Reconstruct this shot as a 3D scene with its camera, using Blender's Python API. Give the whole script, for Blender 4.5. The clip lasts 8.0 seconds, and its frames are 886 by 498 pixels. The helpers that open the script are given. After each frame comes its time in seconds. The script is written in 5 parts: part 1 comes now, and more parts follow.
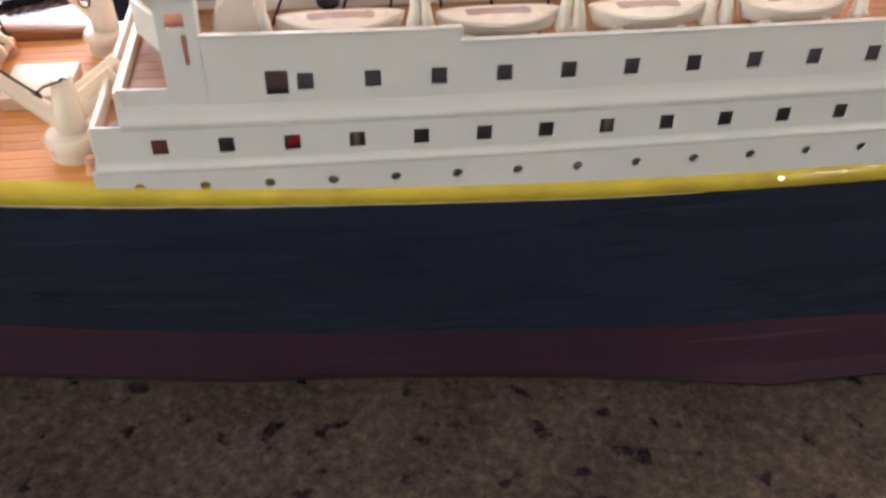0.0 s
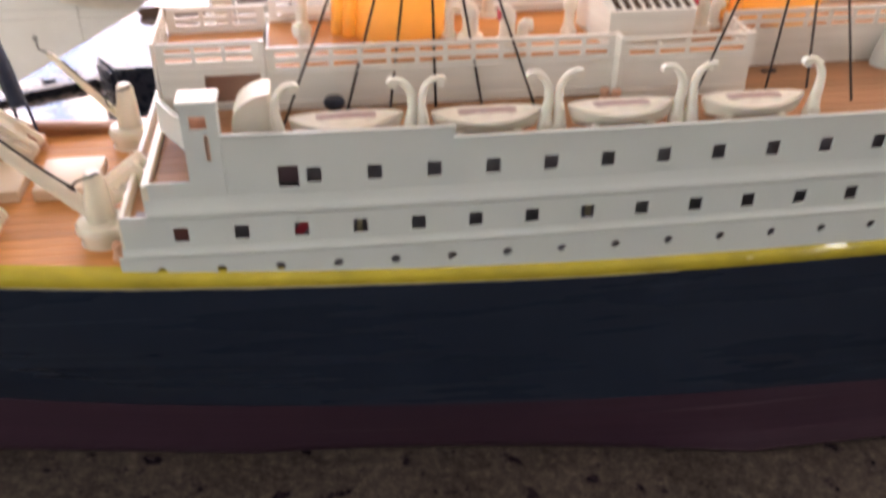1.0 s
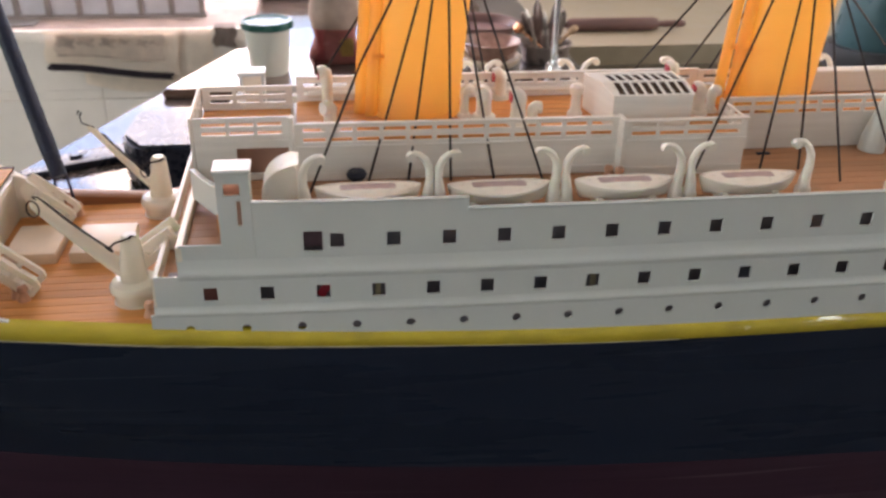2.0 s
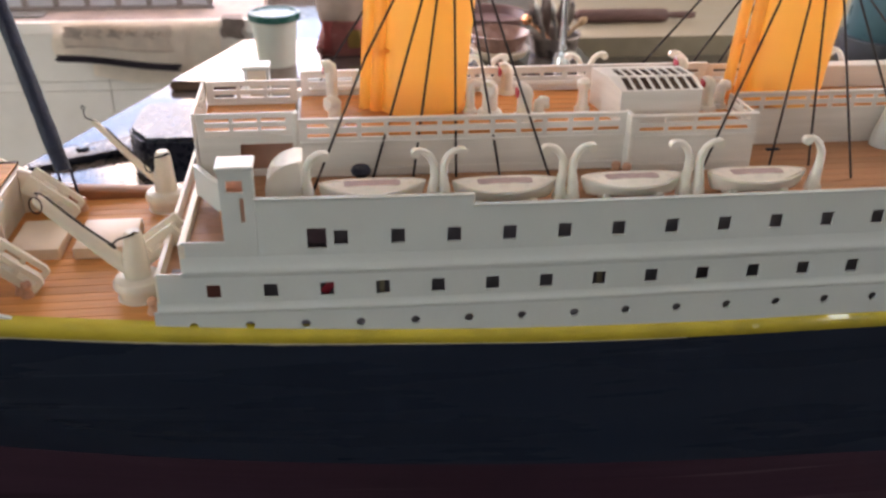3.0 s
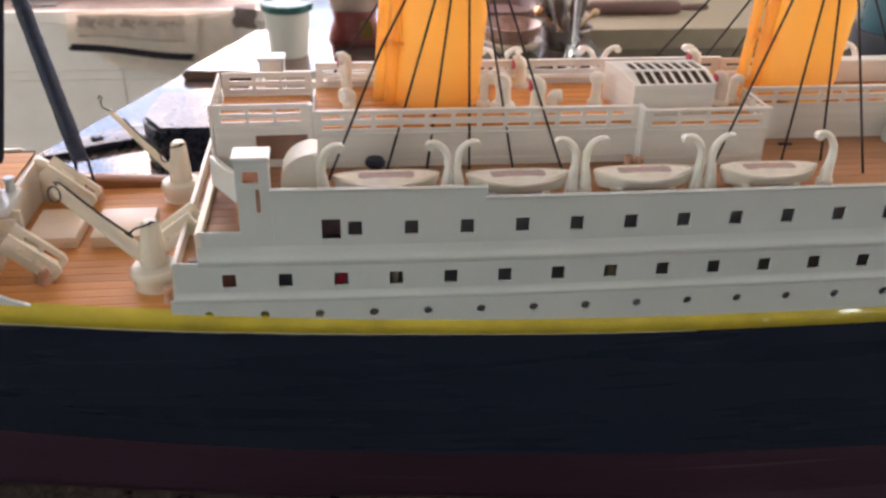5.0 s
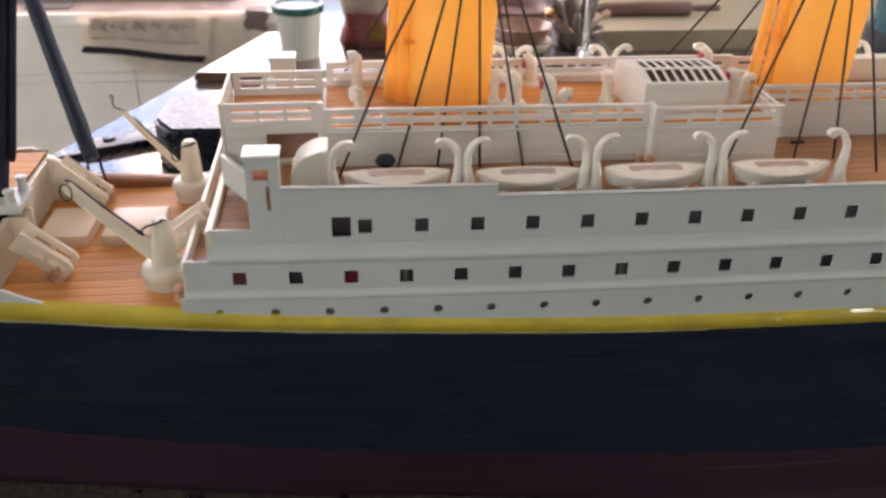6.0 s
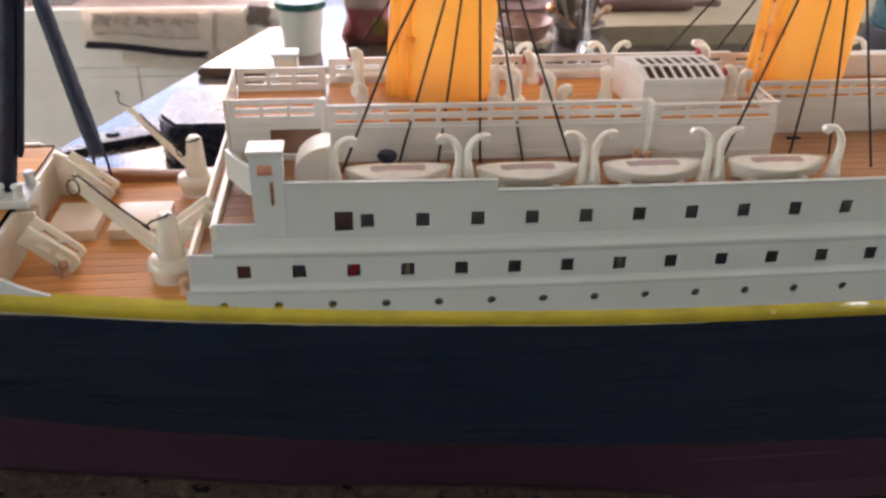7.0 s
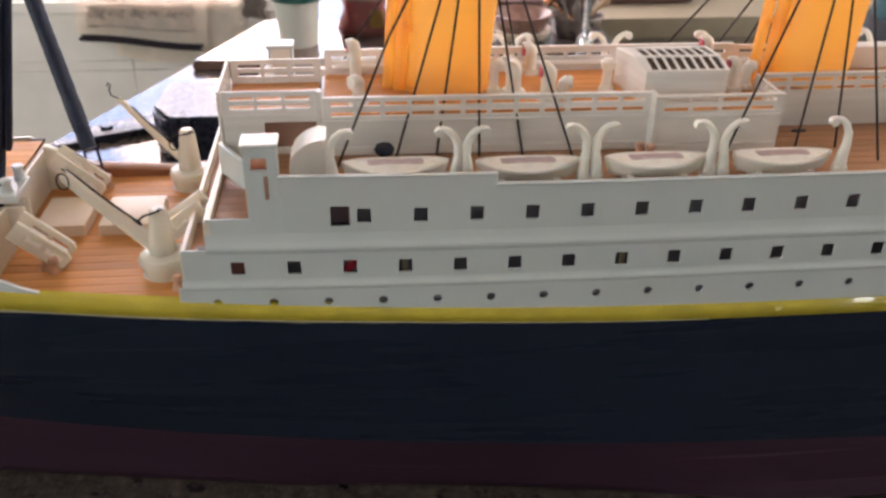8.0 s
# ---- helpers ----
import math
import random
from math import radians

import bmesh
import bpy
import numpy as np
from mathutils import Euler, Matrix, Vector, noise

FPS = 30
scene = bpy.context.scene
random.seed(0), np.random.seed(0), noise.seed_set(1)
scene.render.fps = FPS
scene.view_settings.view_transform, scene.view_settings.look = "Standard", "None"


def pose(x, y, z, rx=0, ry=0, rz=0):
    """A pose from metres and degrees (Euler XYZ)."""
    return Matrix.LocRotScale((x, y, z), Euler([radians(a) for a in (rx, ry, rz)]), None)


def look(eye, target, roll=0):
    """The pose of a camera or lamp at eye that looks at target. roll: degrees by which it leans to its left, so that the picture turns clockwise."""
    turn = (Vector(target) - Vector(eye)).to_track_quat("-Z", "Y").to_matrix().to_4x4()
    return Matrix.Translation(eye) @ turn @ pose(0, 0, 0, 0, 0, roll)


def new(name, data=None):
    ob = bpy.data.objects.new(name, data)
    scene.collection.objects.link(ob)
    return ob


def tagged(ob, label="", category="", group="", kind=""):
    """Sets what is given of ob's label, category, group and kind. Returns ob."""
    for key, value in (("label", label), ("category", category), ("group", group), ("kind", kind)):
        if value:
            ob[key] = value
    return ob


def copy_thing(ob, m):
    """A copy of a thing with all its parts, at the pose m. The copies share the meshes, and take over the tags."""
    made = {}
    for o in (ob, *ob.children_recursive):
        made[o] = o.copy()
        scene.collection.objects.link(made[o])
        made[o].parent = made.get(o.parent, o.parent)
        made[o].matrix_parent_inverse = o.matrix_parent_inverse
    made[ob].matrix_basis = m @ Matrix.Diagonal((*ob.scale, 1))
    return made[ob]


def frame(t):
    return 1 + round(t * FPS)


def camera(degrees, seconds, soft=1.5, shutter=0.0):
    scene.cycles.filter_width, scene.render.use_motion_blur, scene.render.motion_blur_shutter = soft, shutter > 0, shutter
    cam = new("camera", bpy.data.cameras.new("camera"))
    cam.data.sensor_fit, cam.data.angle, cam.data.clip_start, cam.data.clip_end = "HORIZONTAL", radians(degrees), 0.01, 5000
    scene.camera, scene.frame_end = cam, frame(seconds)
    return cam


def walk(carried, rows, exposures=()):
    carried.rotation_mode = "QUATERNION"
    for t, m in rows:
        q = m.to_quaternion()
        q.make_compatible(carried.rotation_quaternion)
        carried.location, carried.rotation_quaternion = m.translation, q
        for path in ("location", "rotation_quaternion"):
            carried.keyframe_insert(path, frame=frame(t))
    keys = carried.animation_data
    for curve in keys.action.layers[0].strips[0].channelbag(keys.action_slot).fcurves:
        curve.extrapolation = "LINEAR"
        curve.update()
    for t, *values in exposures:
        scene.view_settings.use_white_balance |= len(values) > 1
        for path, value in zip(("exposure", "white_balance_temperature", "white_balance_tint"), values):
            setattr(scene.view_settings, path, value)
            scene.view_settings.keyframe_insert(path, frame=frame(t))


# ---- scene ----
cam = camera(53.08, 8.0, soft=2.6, shutter=0.8)
cam.data.dof.use_dof = True
cam.data.dof.focus_distance = 0.51
cam.data.dof.aperture_fstop = 16.0

# seconds, eye in metres, yaw, pitch, roll in degrees
PATH = [
    (0, 0.0682, -0.3214, 0.3625, -8.77, -38.14, 0.91),
    (0.5, 0.0691, -0.3266, 0.3696, -8.93, -37.04, 0.69),
    (1, 0.0655, -0.3490, 0.3846, -8.76, -33.27, 0.44),
    (1.5, 0.0608, -0.3678, 0.3900, -8.17, -29.05, 0.96),
    (1.7, 0.0574, -0.3745, 0.3894, -8.35, -27.97, 1.16),
    (2.8, 0.0583, -0.3754, 0.3897, -7.87, -27.66, 1.13),
    (3, 0.0599, -0.3703, 0.3905, -7.68, -28.40, 1.02),
    (3.5, 0.0589, -0.3728, 0.3909, -7.74, -28.49, 1.14),
    (4, 0.0589, -0.3702, 0.3899, -7.67, -28.35, 1.15),
    (4.5, 0.0582, -0.3740, 0.3914, -7.42, -28.64, 1.08),
    (4.7, 0.0575, -0.3734, 0.3920, -7.29, -28.85, 1.14),
    (5.8, 0.0577, -0.3736, 0.3940, -6.32, -29.12, 0.94),
    (6, 0.0578, -0.3739, 0.3903, -6.23, -28.82, 0.83),
    (6.5, 0.0576, -0.3719, 0.3886, -6.23, -29.18, 0.86),
    (7, 0.0576, -0.3807, 0.3937, -6.10, -29.17, 0.79),
    (7.5, 0.0578, -0.3758, 0.3909, -6.15, -28.68, 0.83),
    (8, 0.0580, -0.3718, 0.3895, -6.30, -29.55, 0.84),
]


def aim(x, y, z, yaw, pitch, roll):
    return pose(x, y, z, 0, 0, yaw) @ pose(0, 0, 0, 90 + pitch) @ pose(0, 0, 0, 0, 0, roll)


EXPOSURES = [(0.0, 0.76, 7150, 25), (0.5, 0.77, 7150, 24), (1.0, 0.50, 7050, 22), (1.5, 0.07, 6850, 19), (2.8, 0.05, 6780, 18), (8.0, 0.11, 6780, 18)]
walk(cam, [(row[0], aim(*row[1:])) for row in PATH], EXPOSURES)

# ---------------------------------------------------------------- light
world = bpy.data.worlds.new("world")
scene.world = world
world.use_nodes = True
wn = world.node_tree
sky = wn.nodes.new("ShaderNodeTexSky")
sky.sky_type = "NISHITA"
sky.sun_disc = False
sky.sun_elevation = radians(38)
sky.sun_rotation = radians(20)
wn.links.new(sky.outputs[0], wn.nodes["Background"].inputs[0])
wn.nodes["Background"].inputs[1].default_value = 0.12

def window_light(name, eye, target, sx, sy, watts, color):
    data = bpy.data.lights.new(name, "AREA")
    data.shape, data.size, data.size_y, data.energy, data.color = "RECTANGLE", sx, sy, watts, color
    ob = new(name, data)
    ob.matrix_world = look(eye, target)
    return ob


def clouded(ob, blue, white, scale, shift):
    """Gives a window's sky light its clouds: paler and bluer stretches across the opening."""
    ob.data.use_nodes = True
    n, l = ob.data.node_tree.nodes, ob.data.node_tree.links
    e = n["Emission"]
    g = n.new("ShaderNodeNewGeometry")
    mp = n.new("ShaderNodeMapping")
    mp.inputs["Location"].default_value = shift
    t = n.new("ShaderNodeTexNoise")
    t.inputs["Scale"].default_value, t.inputs["Detail"].default_value = scale, 4
    r = n.new("ShaderNodeValToRGB")
    r.color_ramp.elements[0].position, r.color_ramp.elements[0].color = 0.47, (*blue, 1)
    r.color_ramp.elements[1].position, r.color_ramp.elements[1].color = 0.56, (*white, 1)
    l.new(g.outputs["Parametric"], mp.inputs[0]), l.new(mp.outputs[0], t.inputs["Vector"])
    l.new(t.outputs[0], r.inputs[0]), l.new(r.outputs[0], e.inputs["Color"])


kitchen_sky = window_light("sky_light_kitchen_window", (-0.24, 1.60, 0.62), (0.1, 0.2, 0.0), 1.15, 1.0, 19.0, (1.0, 1.0, 1.0))
clouded(kitchen_sky, (0.26, 0.36, 0.68), (2.20, 1.66, 1.22), 4.2, (0.36, 0.10, 0.0))
# unseen lamp added behind the viewer for the glint on the stripe
window_light("added_glint_light", (1.82, -2.42, 0.92), (0.25, 0.0, 0.12), 0.15, 0.28, 2.1, (0.84, 1.0, 0.99))
# two unseen fill lamps, added to brighten cabinets and deckhouse from the sides
window_light("added_fill_light_west", (-2.72, -0.95, 0.75), (-0.3, 0.3, 0.0), 1.2, 1.1, 24.0, (0.86, 1.0, 0.96))
window_light("added_fill_light_east", (2.72, 0.75, 0.85), (0.4, 0.3, 0.0), 1.0, 1.0, 44.0, (1.0, 0.94, 0.88))



# ---------------------------------------------------------------- helpers
K = 1.5  # metres for one unit of the ship's own drawing


def mat(name, color, rough=0.4, metal=0.0, var=0.08, scale=60.0, bump=0.0, bscale=400.0, stretch=(1, 1, 1), coat=0.0,
        dirt=None, dirt_scale=25.0, dirt_amount=0.3, rvar=0.1, rand=0.0, sss=0.0, spec=0.5, glow_through=0.0,
        scratch=None, scratch_amount=0.5):
    """A painted or plain surface with grain, larger stains, uneven gloss and fine relief."""
    m = bpy.data.materials.new(name)
    m.use_nodes = True
    n, l = m.node_tree.nodes, m.node_tree.links
    b = n["Principled BSDF"]
    b.inputs["Metallic"].default_value = metal
    b.inputs["Coat Weight"].default_value = coat
    b.inputs["Coat Roughness"].default_value = 0.08
    b.inputs["Specular IOR Level"].default_value = spec
    if sss:
        b.inputs["Subsurface Weight"].default_value = sss
        b.inputs["Subsurface Radius"].default_value = (0.004, 0.002, 0.001)
        b.inputs["Subsurface Scale"].default_value = 1.0
    tc = n.new("ShaderNodeTexCoord")
    mp = n.new("ShaderNodeMapping")
    mp.inputs["Scale"].default_value = stretch
    l.new(tc.outputs["Object"], mp.inputs["Vector"])
    n1 = n.new("ShaderNodeTexNoise")
    n1.inputs["Scale"].default_value, n1.inputs["Detail"].default_value = scale, 6
    l.new(mp.outputs[0], n1.inputs["Vector"])
    hsv = n.new("ShaderNodeHueSaturation")
    hsv.inputs["Color"].default_value = (*color, 1)
    mr = n.new("ShaderNodeMapRange")
    mr.inputs[1].default_value, mr.inputs[2].default_value = 0.3, 0.7
    mr.inputs[3].default_value, mr.inputs[4].default_value = 1 - var, 1 + var
    l.new(n1.outputs[0], mr.inputs[0])
    val = mr.outputs[0]
    if rand:
        oi = n.new("ShaderNodeObjectInfo")
        r2 = n.new("ShaderNodeMapRange")
        r2.inputs[3].default_value, r2.inputs[4].default_value = 1 - rand, 1 + rand
        l.new(oi.outputs["Random"], r2.inputs[0])
        mul = n.new("ShaderNodeMath")
        mul.operation = "MULTIPLY"
        l.new(val, mul.inputs[0]), l.new(r2.outputs[0], mul.inputs[1])
        val = mul.outputs[0]
    l.new(val, hsv.inputs["Value"])
    out = hsv.outputs[0]
    if dirt:
        n2 = n.new("ShaderNodeTexNoise")
        n2.inputs["Scale"].default_value, n2.inputs["Detail"].default_value = dirt_scale, 8
        l.new(mp.outputs[0], n2.inputs["Vector"])
        ramp = n.new("ShaderNodeMapRange")
        ramp.inputs[1].default_value, ramp.inputs[2].default_value = 0.5, 0.75
        ramp.inputs[3].default_value, ramp.inputs[4].default_value = 0, dirt_amount
        l.new(n2.outputs[0], ramp.inputs[0])
        mix = n.new("ShaderNodeMix")
        mix.data_type = "RGBA"
        mix.inputs["B"].default_value = (*dirt, 1)
        l.new(ramp.outputs[0], mix.inputs["Factor"]), l.new(out, mix.inputs["A"])
        out = mix.outputs["Result"]
    if scratch:
        # fine straight scratches along the length, in broken runs
        sm = n.new("ShaderNodeMapping")
        sm.inputs["Scale"].default_value = (5.0, 1.0, 420.0)
        l.new(tc.outputs["Object"], sm.inputs["Vector"])
        sn = n.new("ShaderNodeTexNoise")
        sn.inputs["Scale"].default_value, sn.inputs["Detail"].default_value = 1.0, 2
        l.new(sm.outputs[0], sn.inputs["Vector"])
        sr = n.new("ShaderNodeMapRange")
        sr.inputs[1].default_value, sr.inputs[2].default_value = 0.66, 0.74
        sr.inputs[3].default_value, sr.inputs[4].default_value = 0, scratch_amount
        l.new(sn.outputs[0], sr.inputs[0])
        sx = n.new("ShaderNodeMix")
        sx.data_type = "RGBA"
        sx.inputs["B"].default_value = (*scratch, 1)
        l.new(sr.outputs[0], sx.inputs["Factor"]), l.new(out, sx.inputs["A"])
        out = sx.outputs["Result"]
    l.new(out, b.inputs["Base Color"])
    rr = n.new("ShaderNodeMapRange")
    rr.inputs[1].default_value, rr.inputs[2].default_value = 0.3, 0.7
    rr.inputs[3].default_value, rr.inputs[4].default_value = max(0.02, rough - rvar), min(1, rough + rvar)
    l.new(n1.outputs[0], rr.inputs[0]), l.new(rr.outputs[0], b.inputs["Roughness"])
    if glow_through:
        tr = n.new("ShaderNodeBsdfTranslucent")
        l.new(out, tr.inputs[0])
        ms = n.new("ShaderNodeMixShader")
        ms.inputs[0].default_value = glow_through
        l.new(b.outputs[0], ms.inputs[1]), l.new(tr.outputs[0], ms.inputs[2])
        l.new(ms.outputs[0], n["Material Output"].inputs["Surface"])
    if bump:
        n3 = n.new("ShaderNodeTexNoise")
        n3.inputs["Scale"].default_value, n3.inputs["Detail"].default_value = bscale, 3
        l.new(mp.outputs[0], n3.inputs["Vector"])
        bp = n.new("ShaderNodeBump")
        bp.inputs["Strength"].default_value, bp.inputs["Distance"].default_value = bump, 0.001
        l.new(n3.outputs[0], bp.inputs["Height"]), l.new(bp.outputs[0], b.inputs["Normal"])
    return m


def granite():
    m = bpy.data.materials.new("granite")
    m.use_nodes = True
    n, l = m.node_tree.nodes, m.node_tree.links
    b = n["Principled BSDF"]
    tc = n.new("ShaderNodeTexCoord")

    def noise_at(scale, detail, rough=0.6):
        t = n.new("ShaderNodeTexNoise")
        t.inputs["Scale"].default_value, t.inputs["Detail"].default_value, t.inputs["Roughness"].default_value = scale, detail, rough
        l.new(tc.outputs["Object"], t.inputs["Vector"])
        return t.outputs[0]

    def ramp(src, stops):
        r = n.new("ShaderNodeValToRGB")
        while len(r.color_ramp.elements) < len(stops):
            r.color_ramp.elements.new(0.5)
        for e, (p, c) in zip(r.color_ramp.elements, stops):
            e.position, e.color = p, (*c, 1)
        l.new(src, r.inputs[0])
        return r.outputs[0]

    def mix(a, bb, f):
        x = n.new("ShaderNodeMix")
        x.data_type = "RGBA"
        l.new(a, x.inputs["A"]), l.new(bb, x.inputs["B"]), l.new(f, x.inputs["Factor"])
        return x.outputs["Result"]

    ground = ramp(noise_at(150, 8, 0.75), [(0.35, (0.024, 0.016, 0.017)), (0.47, (0.066, 0.051, 0.045)), (0.57, (0.112, 0.088, 0.075)), (0.70, (0.21, 0.172, 0.148))])
    stain = ramp(noise_at(18, 5), [(0.38, (0.040, 0.029, 0.026)), (0.62, (0.104, 0.081, 0.069))])
    half = n.new("ShaderNodeValue")
    half.outputs[0].default_value = 0.4
    base = mix(ground, stain, half.outputs[0])
    spots = ramp(noise_at(52, 3, 0.55), [(0.595, (0, 0, 0)), (0.655, (0.92, 0.92, 0.92))])
    specks = ramp(noise_at(170, 4, 0.6), [(0.60, (0, 0, 0)), (0.70, (0.7, 0.7, 0.7))])
    dark = n.new("ShaderNodeRGB")
    dark.outputs[0].default_value = (0.020, 0.012, 0.020, 1)
    base = mix(mix(base, dark.outputs[0], spots), dark.outputs[0], specks)
    l.new(base, b.inputs["Base Color"])
    b.inputs["Roughness"].default_value = 0.07
    b.inputs["IOR"].default_value = 1.58
    bp = n.new("ShaderNodeBump")
    bp.inputs["Strength"].default_value, bp.inputs["Distance"].default_value = 0.03, 0.0005
    l.new(noise_at(90, 4), bp.inputs["Height"]), l.new(bp.outputs[0], b.inputs["Normal"])
    return m


WHITE = mat("white_plastic", (0.625, 0.66, 0.65), 0.32, var=0.008, scale=14, bump=0.05, bscale=350, dirt=(0.69, 0.69, 0.67), dirt_scale=70, dirt_amount=0.15, rvar=0.03, sss=0.05)
PRINT = mat("white_printed_plastic", (0.92, 0.89, 0.84), 0.42, var=0.05, scale=40, bump=0.22, bscale=260, stretch=(0.5, 0.5, 6), dirt=(0.68, 0.65, 0.58), dirt_amount=0.25, glow_through=0.15)
CREAM = mat("cream_plastic", (0.89, 0.82, 0.70), 0.20, var=0.03, scale=120, bump=0.04, bscale=200, sss=0.1, spec=0.35, rvar=0.04, glow_through=0.2)
OFFWHITE = mat("off_white_plastic", (0.95, 0.91, 0.83), 0.30, var=0.03, scale=120, bump=0.04, bscale=200, sss=0.1, spec=0.35, rvar=0.04, glow_through=0.12)
NAVY = mat("hull_navy_paint", (0.0142, 0.0208, 0.039), 0.28, var=0.05, scale=22, bump=0.0012, bscale=40, stretch=(0.25, 1, 3), dirt=(0.022, 0.030, 0.050), dirt_scale=9, dirt_amount=0.3, rvar=0.025, spec=0.18, scratch=(0.08, 0.09, 0.12), scratch_amount=0.42)
MAROON = mat("hull_maroon_paint", (0.039, 0.0190, 0.0315), 0.42, var=0.15, scale=30, bump=0.03, bscale=40, stretch=(0.25, 1, 8), dirt=(0.036, 0.014, 0.022), dirt_scale=12, dirt_amount=0.4, rvar=0.05, spec=0.10, scratch=(0.12, 0.08, 0.10), scratch_amount=0.4)
YELLOW = mat("yellow_paint", (0.58, 0.455, 0.05), 0.07, rvar=0.04, var=0.12, scale=60, bump=0.09, bscale=70, dirt=(0.35, 0.30, 0.05), dirt_scale=50, dirt_amount=0.5)
# glossier yellow for the added glint facets on the stripe
GLINT = mat("glint_yellow", (0.60, 0.49, 0.10), 0.09, rvar=0.02, var=0.1, bump=0.004, bscale=120, spec=0.7)
FUNNEL = mat("funnel_yellow_plastic", (0.92, 0.60, 0.23), 0.38, var=0.04, scale=30, bump=0.1, bscale=300, sss=0.5)
fn, fl = FUNNEL.node_tree.nodes, FUNNEL.node_tree.links
ft = fn.new("ShaderNodeBsdfTranslucent")
ft.inputs[0].default_value = (1.0, 0.70, 0.27, 1)
fm = fn.new("ShaderNodeMixShader")
fm.inputs[0].default_value = 0.70
fl.new(fn["Principled BSDF"].outputs[0], fm.inputs[1]), fl.new(ft.outputs[0], fm.inputs[2])
fl.new(fm.outputs[0], fn["Material Output"].inputs["Surface"])
WOOD = mat("deck_wood", (0.68, 0.305, 0.105), 0.52, var=0.20, scale=90, bump=0.25, bscale=300, stretch=(0.12, 1, 1), dirt=(0.34, 0.15, 0.06), dirt_scale=26, dirt_amount=0.55, rand=0.14, spec=0.12)
# darker copy of the deck wood, with the lower decks' shade in its colour
SHADEWOOD = mat("shaded_deck_wood", (0.42, 0.215, 0.115), 0.50, var=0.20, scale=90, bump=0.25, bscale=300, stretch=(0.12, 1, 1), dirt=(0.27, 0.14, 0.085), dirt_scale=26, dirt_amount=0.55, rand=0.14, spec=0.25)
CAULK = mat("deck_seam", (0.07, 0.035, 0.015), 0.7)
BROWN = mat("brown_stained_wood", (0.32, 0.135, 0.06), 0.4, var=0.2, scale=80, bump=0.2, stretch=(0.2, 1, 1))
PINK = mat("bare_pink_resin", (0.60, 0.33, 0.22), 0.5, var=0.15, scale=200)
CABPINK = mat("thin_pink_resin", (0.80, 0.54, 0.42), 0.5, var=0.12, scale=200, glow_through=0.6)
DARKBLUE = mat("mast_dark_blue_plastic", (0.017, 0.022, 0.046), 0.45, var=0.25, scale=150, bump=0.9, bscale=420, spec=0.3)
CORD = mat("black_cord", (0.022, 0.014, 0.015), 0.7, var=0.2, scale=800, bump=0.5, bscale=1500)
WIRE = mat("dark_wire", (0.03, 0.025, 0.025), 0.4, metal=0.6)
# grey-violet that stands in for shade behind the wall openings
SHADE = mat("interior_shade_grey", (0.31, 0.29, 0.34), 0.8, var=0.3, scale=40)
REDB = mat("red_plastic", (0.50, 0.03, 0.06), 0.4)
PLUM = mat("plum_grey_card", (0.15, 0.095, 0.12), 0.6, var=0.2, scale=80)
RUST = mat("red_brown_card", (0.24, 0.085, 0.07), 0.6, var=0.15)
OLIVE = mat("pale_card", (0.45, 0.40, 0.28), 0.6, var=0.15)
GREY = mat("boat_seat_grey", (0.44, 0.33, 0.33), 0.5, var=0.2, scale=300)
GRANITE = granite()
CABINET = mat("cabinet_white_paint", (0.88, 0.84, 0.79), 0.55, var=0.04, scale=20, dirt=(0.6, 0.55, 0.47), dirt_scale=8, dirt_amount=0.3)
PLASTER = mat("wall_plaster", (0.58, 0.60, 0.57), 0.8, var=0.06, scale=12, bump=0.2, bscale=120)
CEIL = mat("ceiling_paint", (0.82, 0.81, 0.78), 0.85, var=0.03, scale=8)
FLOORM = mat("floor_boards", (0.25, 0.20, 0.15), 0.4, var=0.2, scale=15, stretch=(0.15, 1, 1))
TOWEL = mat("towel_cotton", (0.95, 0.86, 0.76), 0.9, var=0.05, scale=60, bump=0.02, bscale=500)
PRINTED = mat("towel_print", (0.82, 0.72, 0.63), 0.9, var=0.12, scale=45, bump=0.03, bscale=700, dirt=(0.80, 0.70, 0.62), dirt_scale=40, dirt_amount=0.8)
PRINTDARK = mat("towel_print_dark", (0.62, 0.52, 0.45), 0.9, var=0.25, scale=60)
DARKCLOTH = mat("towel_dark_stripe", (0.045, 0.035, 0.050), 0.9, var=0.2)
TUB = mat("white_tub_plastic", (0.64, 0.65, 0.585), 0.4, var=0.03, scale=30, sss=0.1)
GREEN = mat("green_lid_plastic", (0.028, 0.110, 0.096), 0.3, var=0.1, scale=50)
BLACK = mat("black_plastic", (0.013, 0.015, 0.026), 0.30, var=0.2, scale=120, bump=0.01, bscale=300, spec=0.40)
BOARD = mat("dark_tray_wood", (0.13, 0.075, 0.055), 0.12, var=0.25, scale=40, stretch=(0.2, 1, 1), coat=0.5)
CHROME = mat("chrome", (0.88, 0.89, 0.91), 0.20, metal=1.0, var=0.05, rvar=0.05)
STEEL = mat("brushed_steel", (0.36, 0.35, 0.33), 0.38, metal=1.0, var=0.12, scale=120, stretch=(0.1, 1, 1))
BAG = mat("snack_bag_foil", (0.36, 0.13, 0.12), 0.3, var=0.35, scale=25, bump=0.7, bscale=35, dirt=(0.18, 0.09, 0.08), dirt_scale=30, dirt_amount=0.7)
BAGTOP = mat("beige_bag_foil", (0.40, 0.31, 0.26), 0.4, var=0.3, scale=25, bump=0.4, bscale=35)
BAGRED = mat("red_bag_print", (0.42, 0.10, 0.10), 0.4, var=0.15, scale=40)
BAGY = mat("yellow_bag_print", (0.52, 0.36, 0.10), 0.35, var=0.15, scale=40)
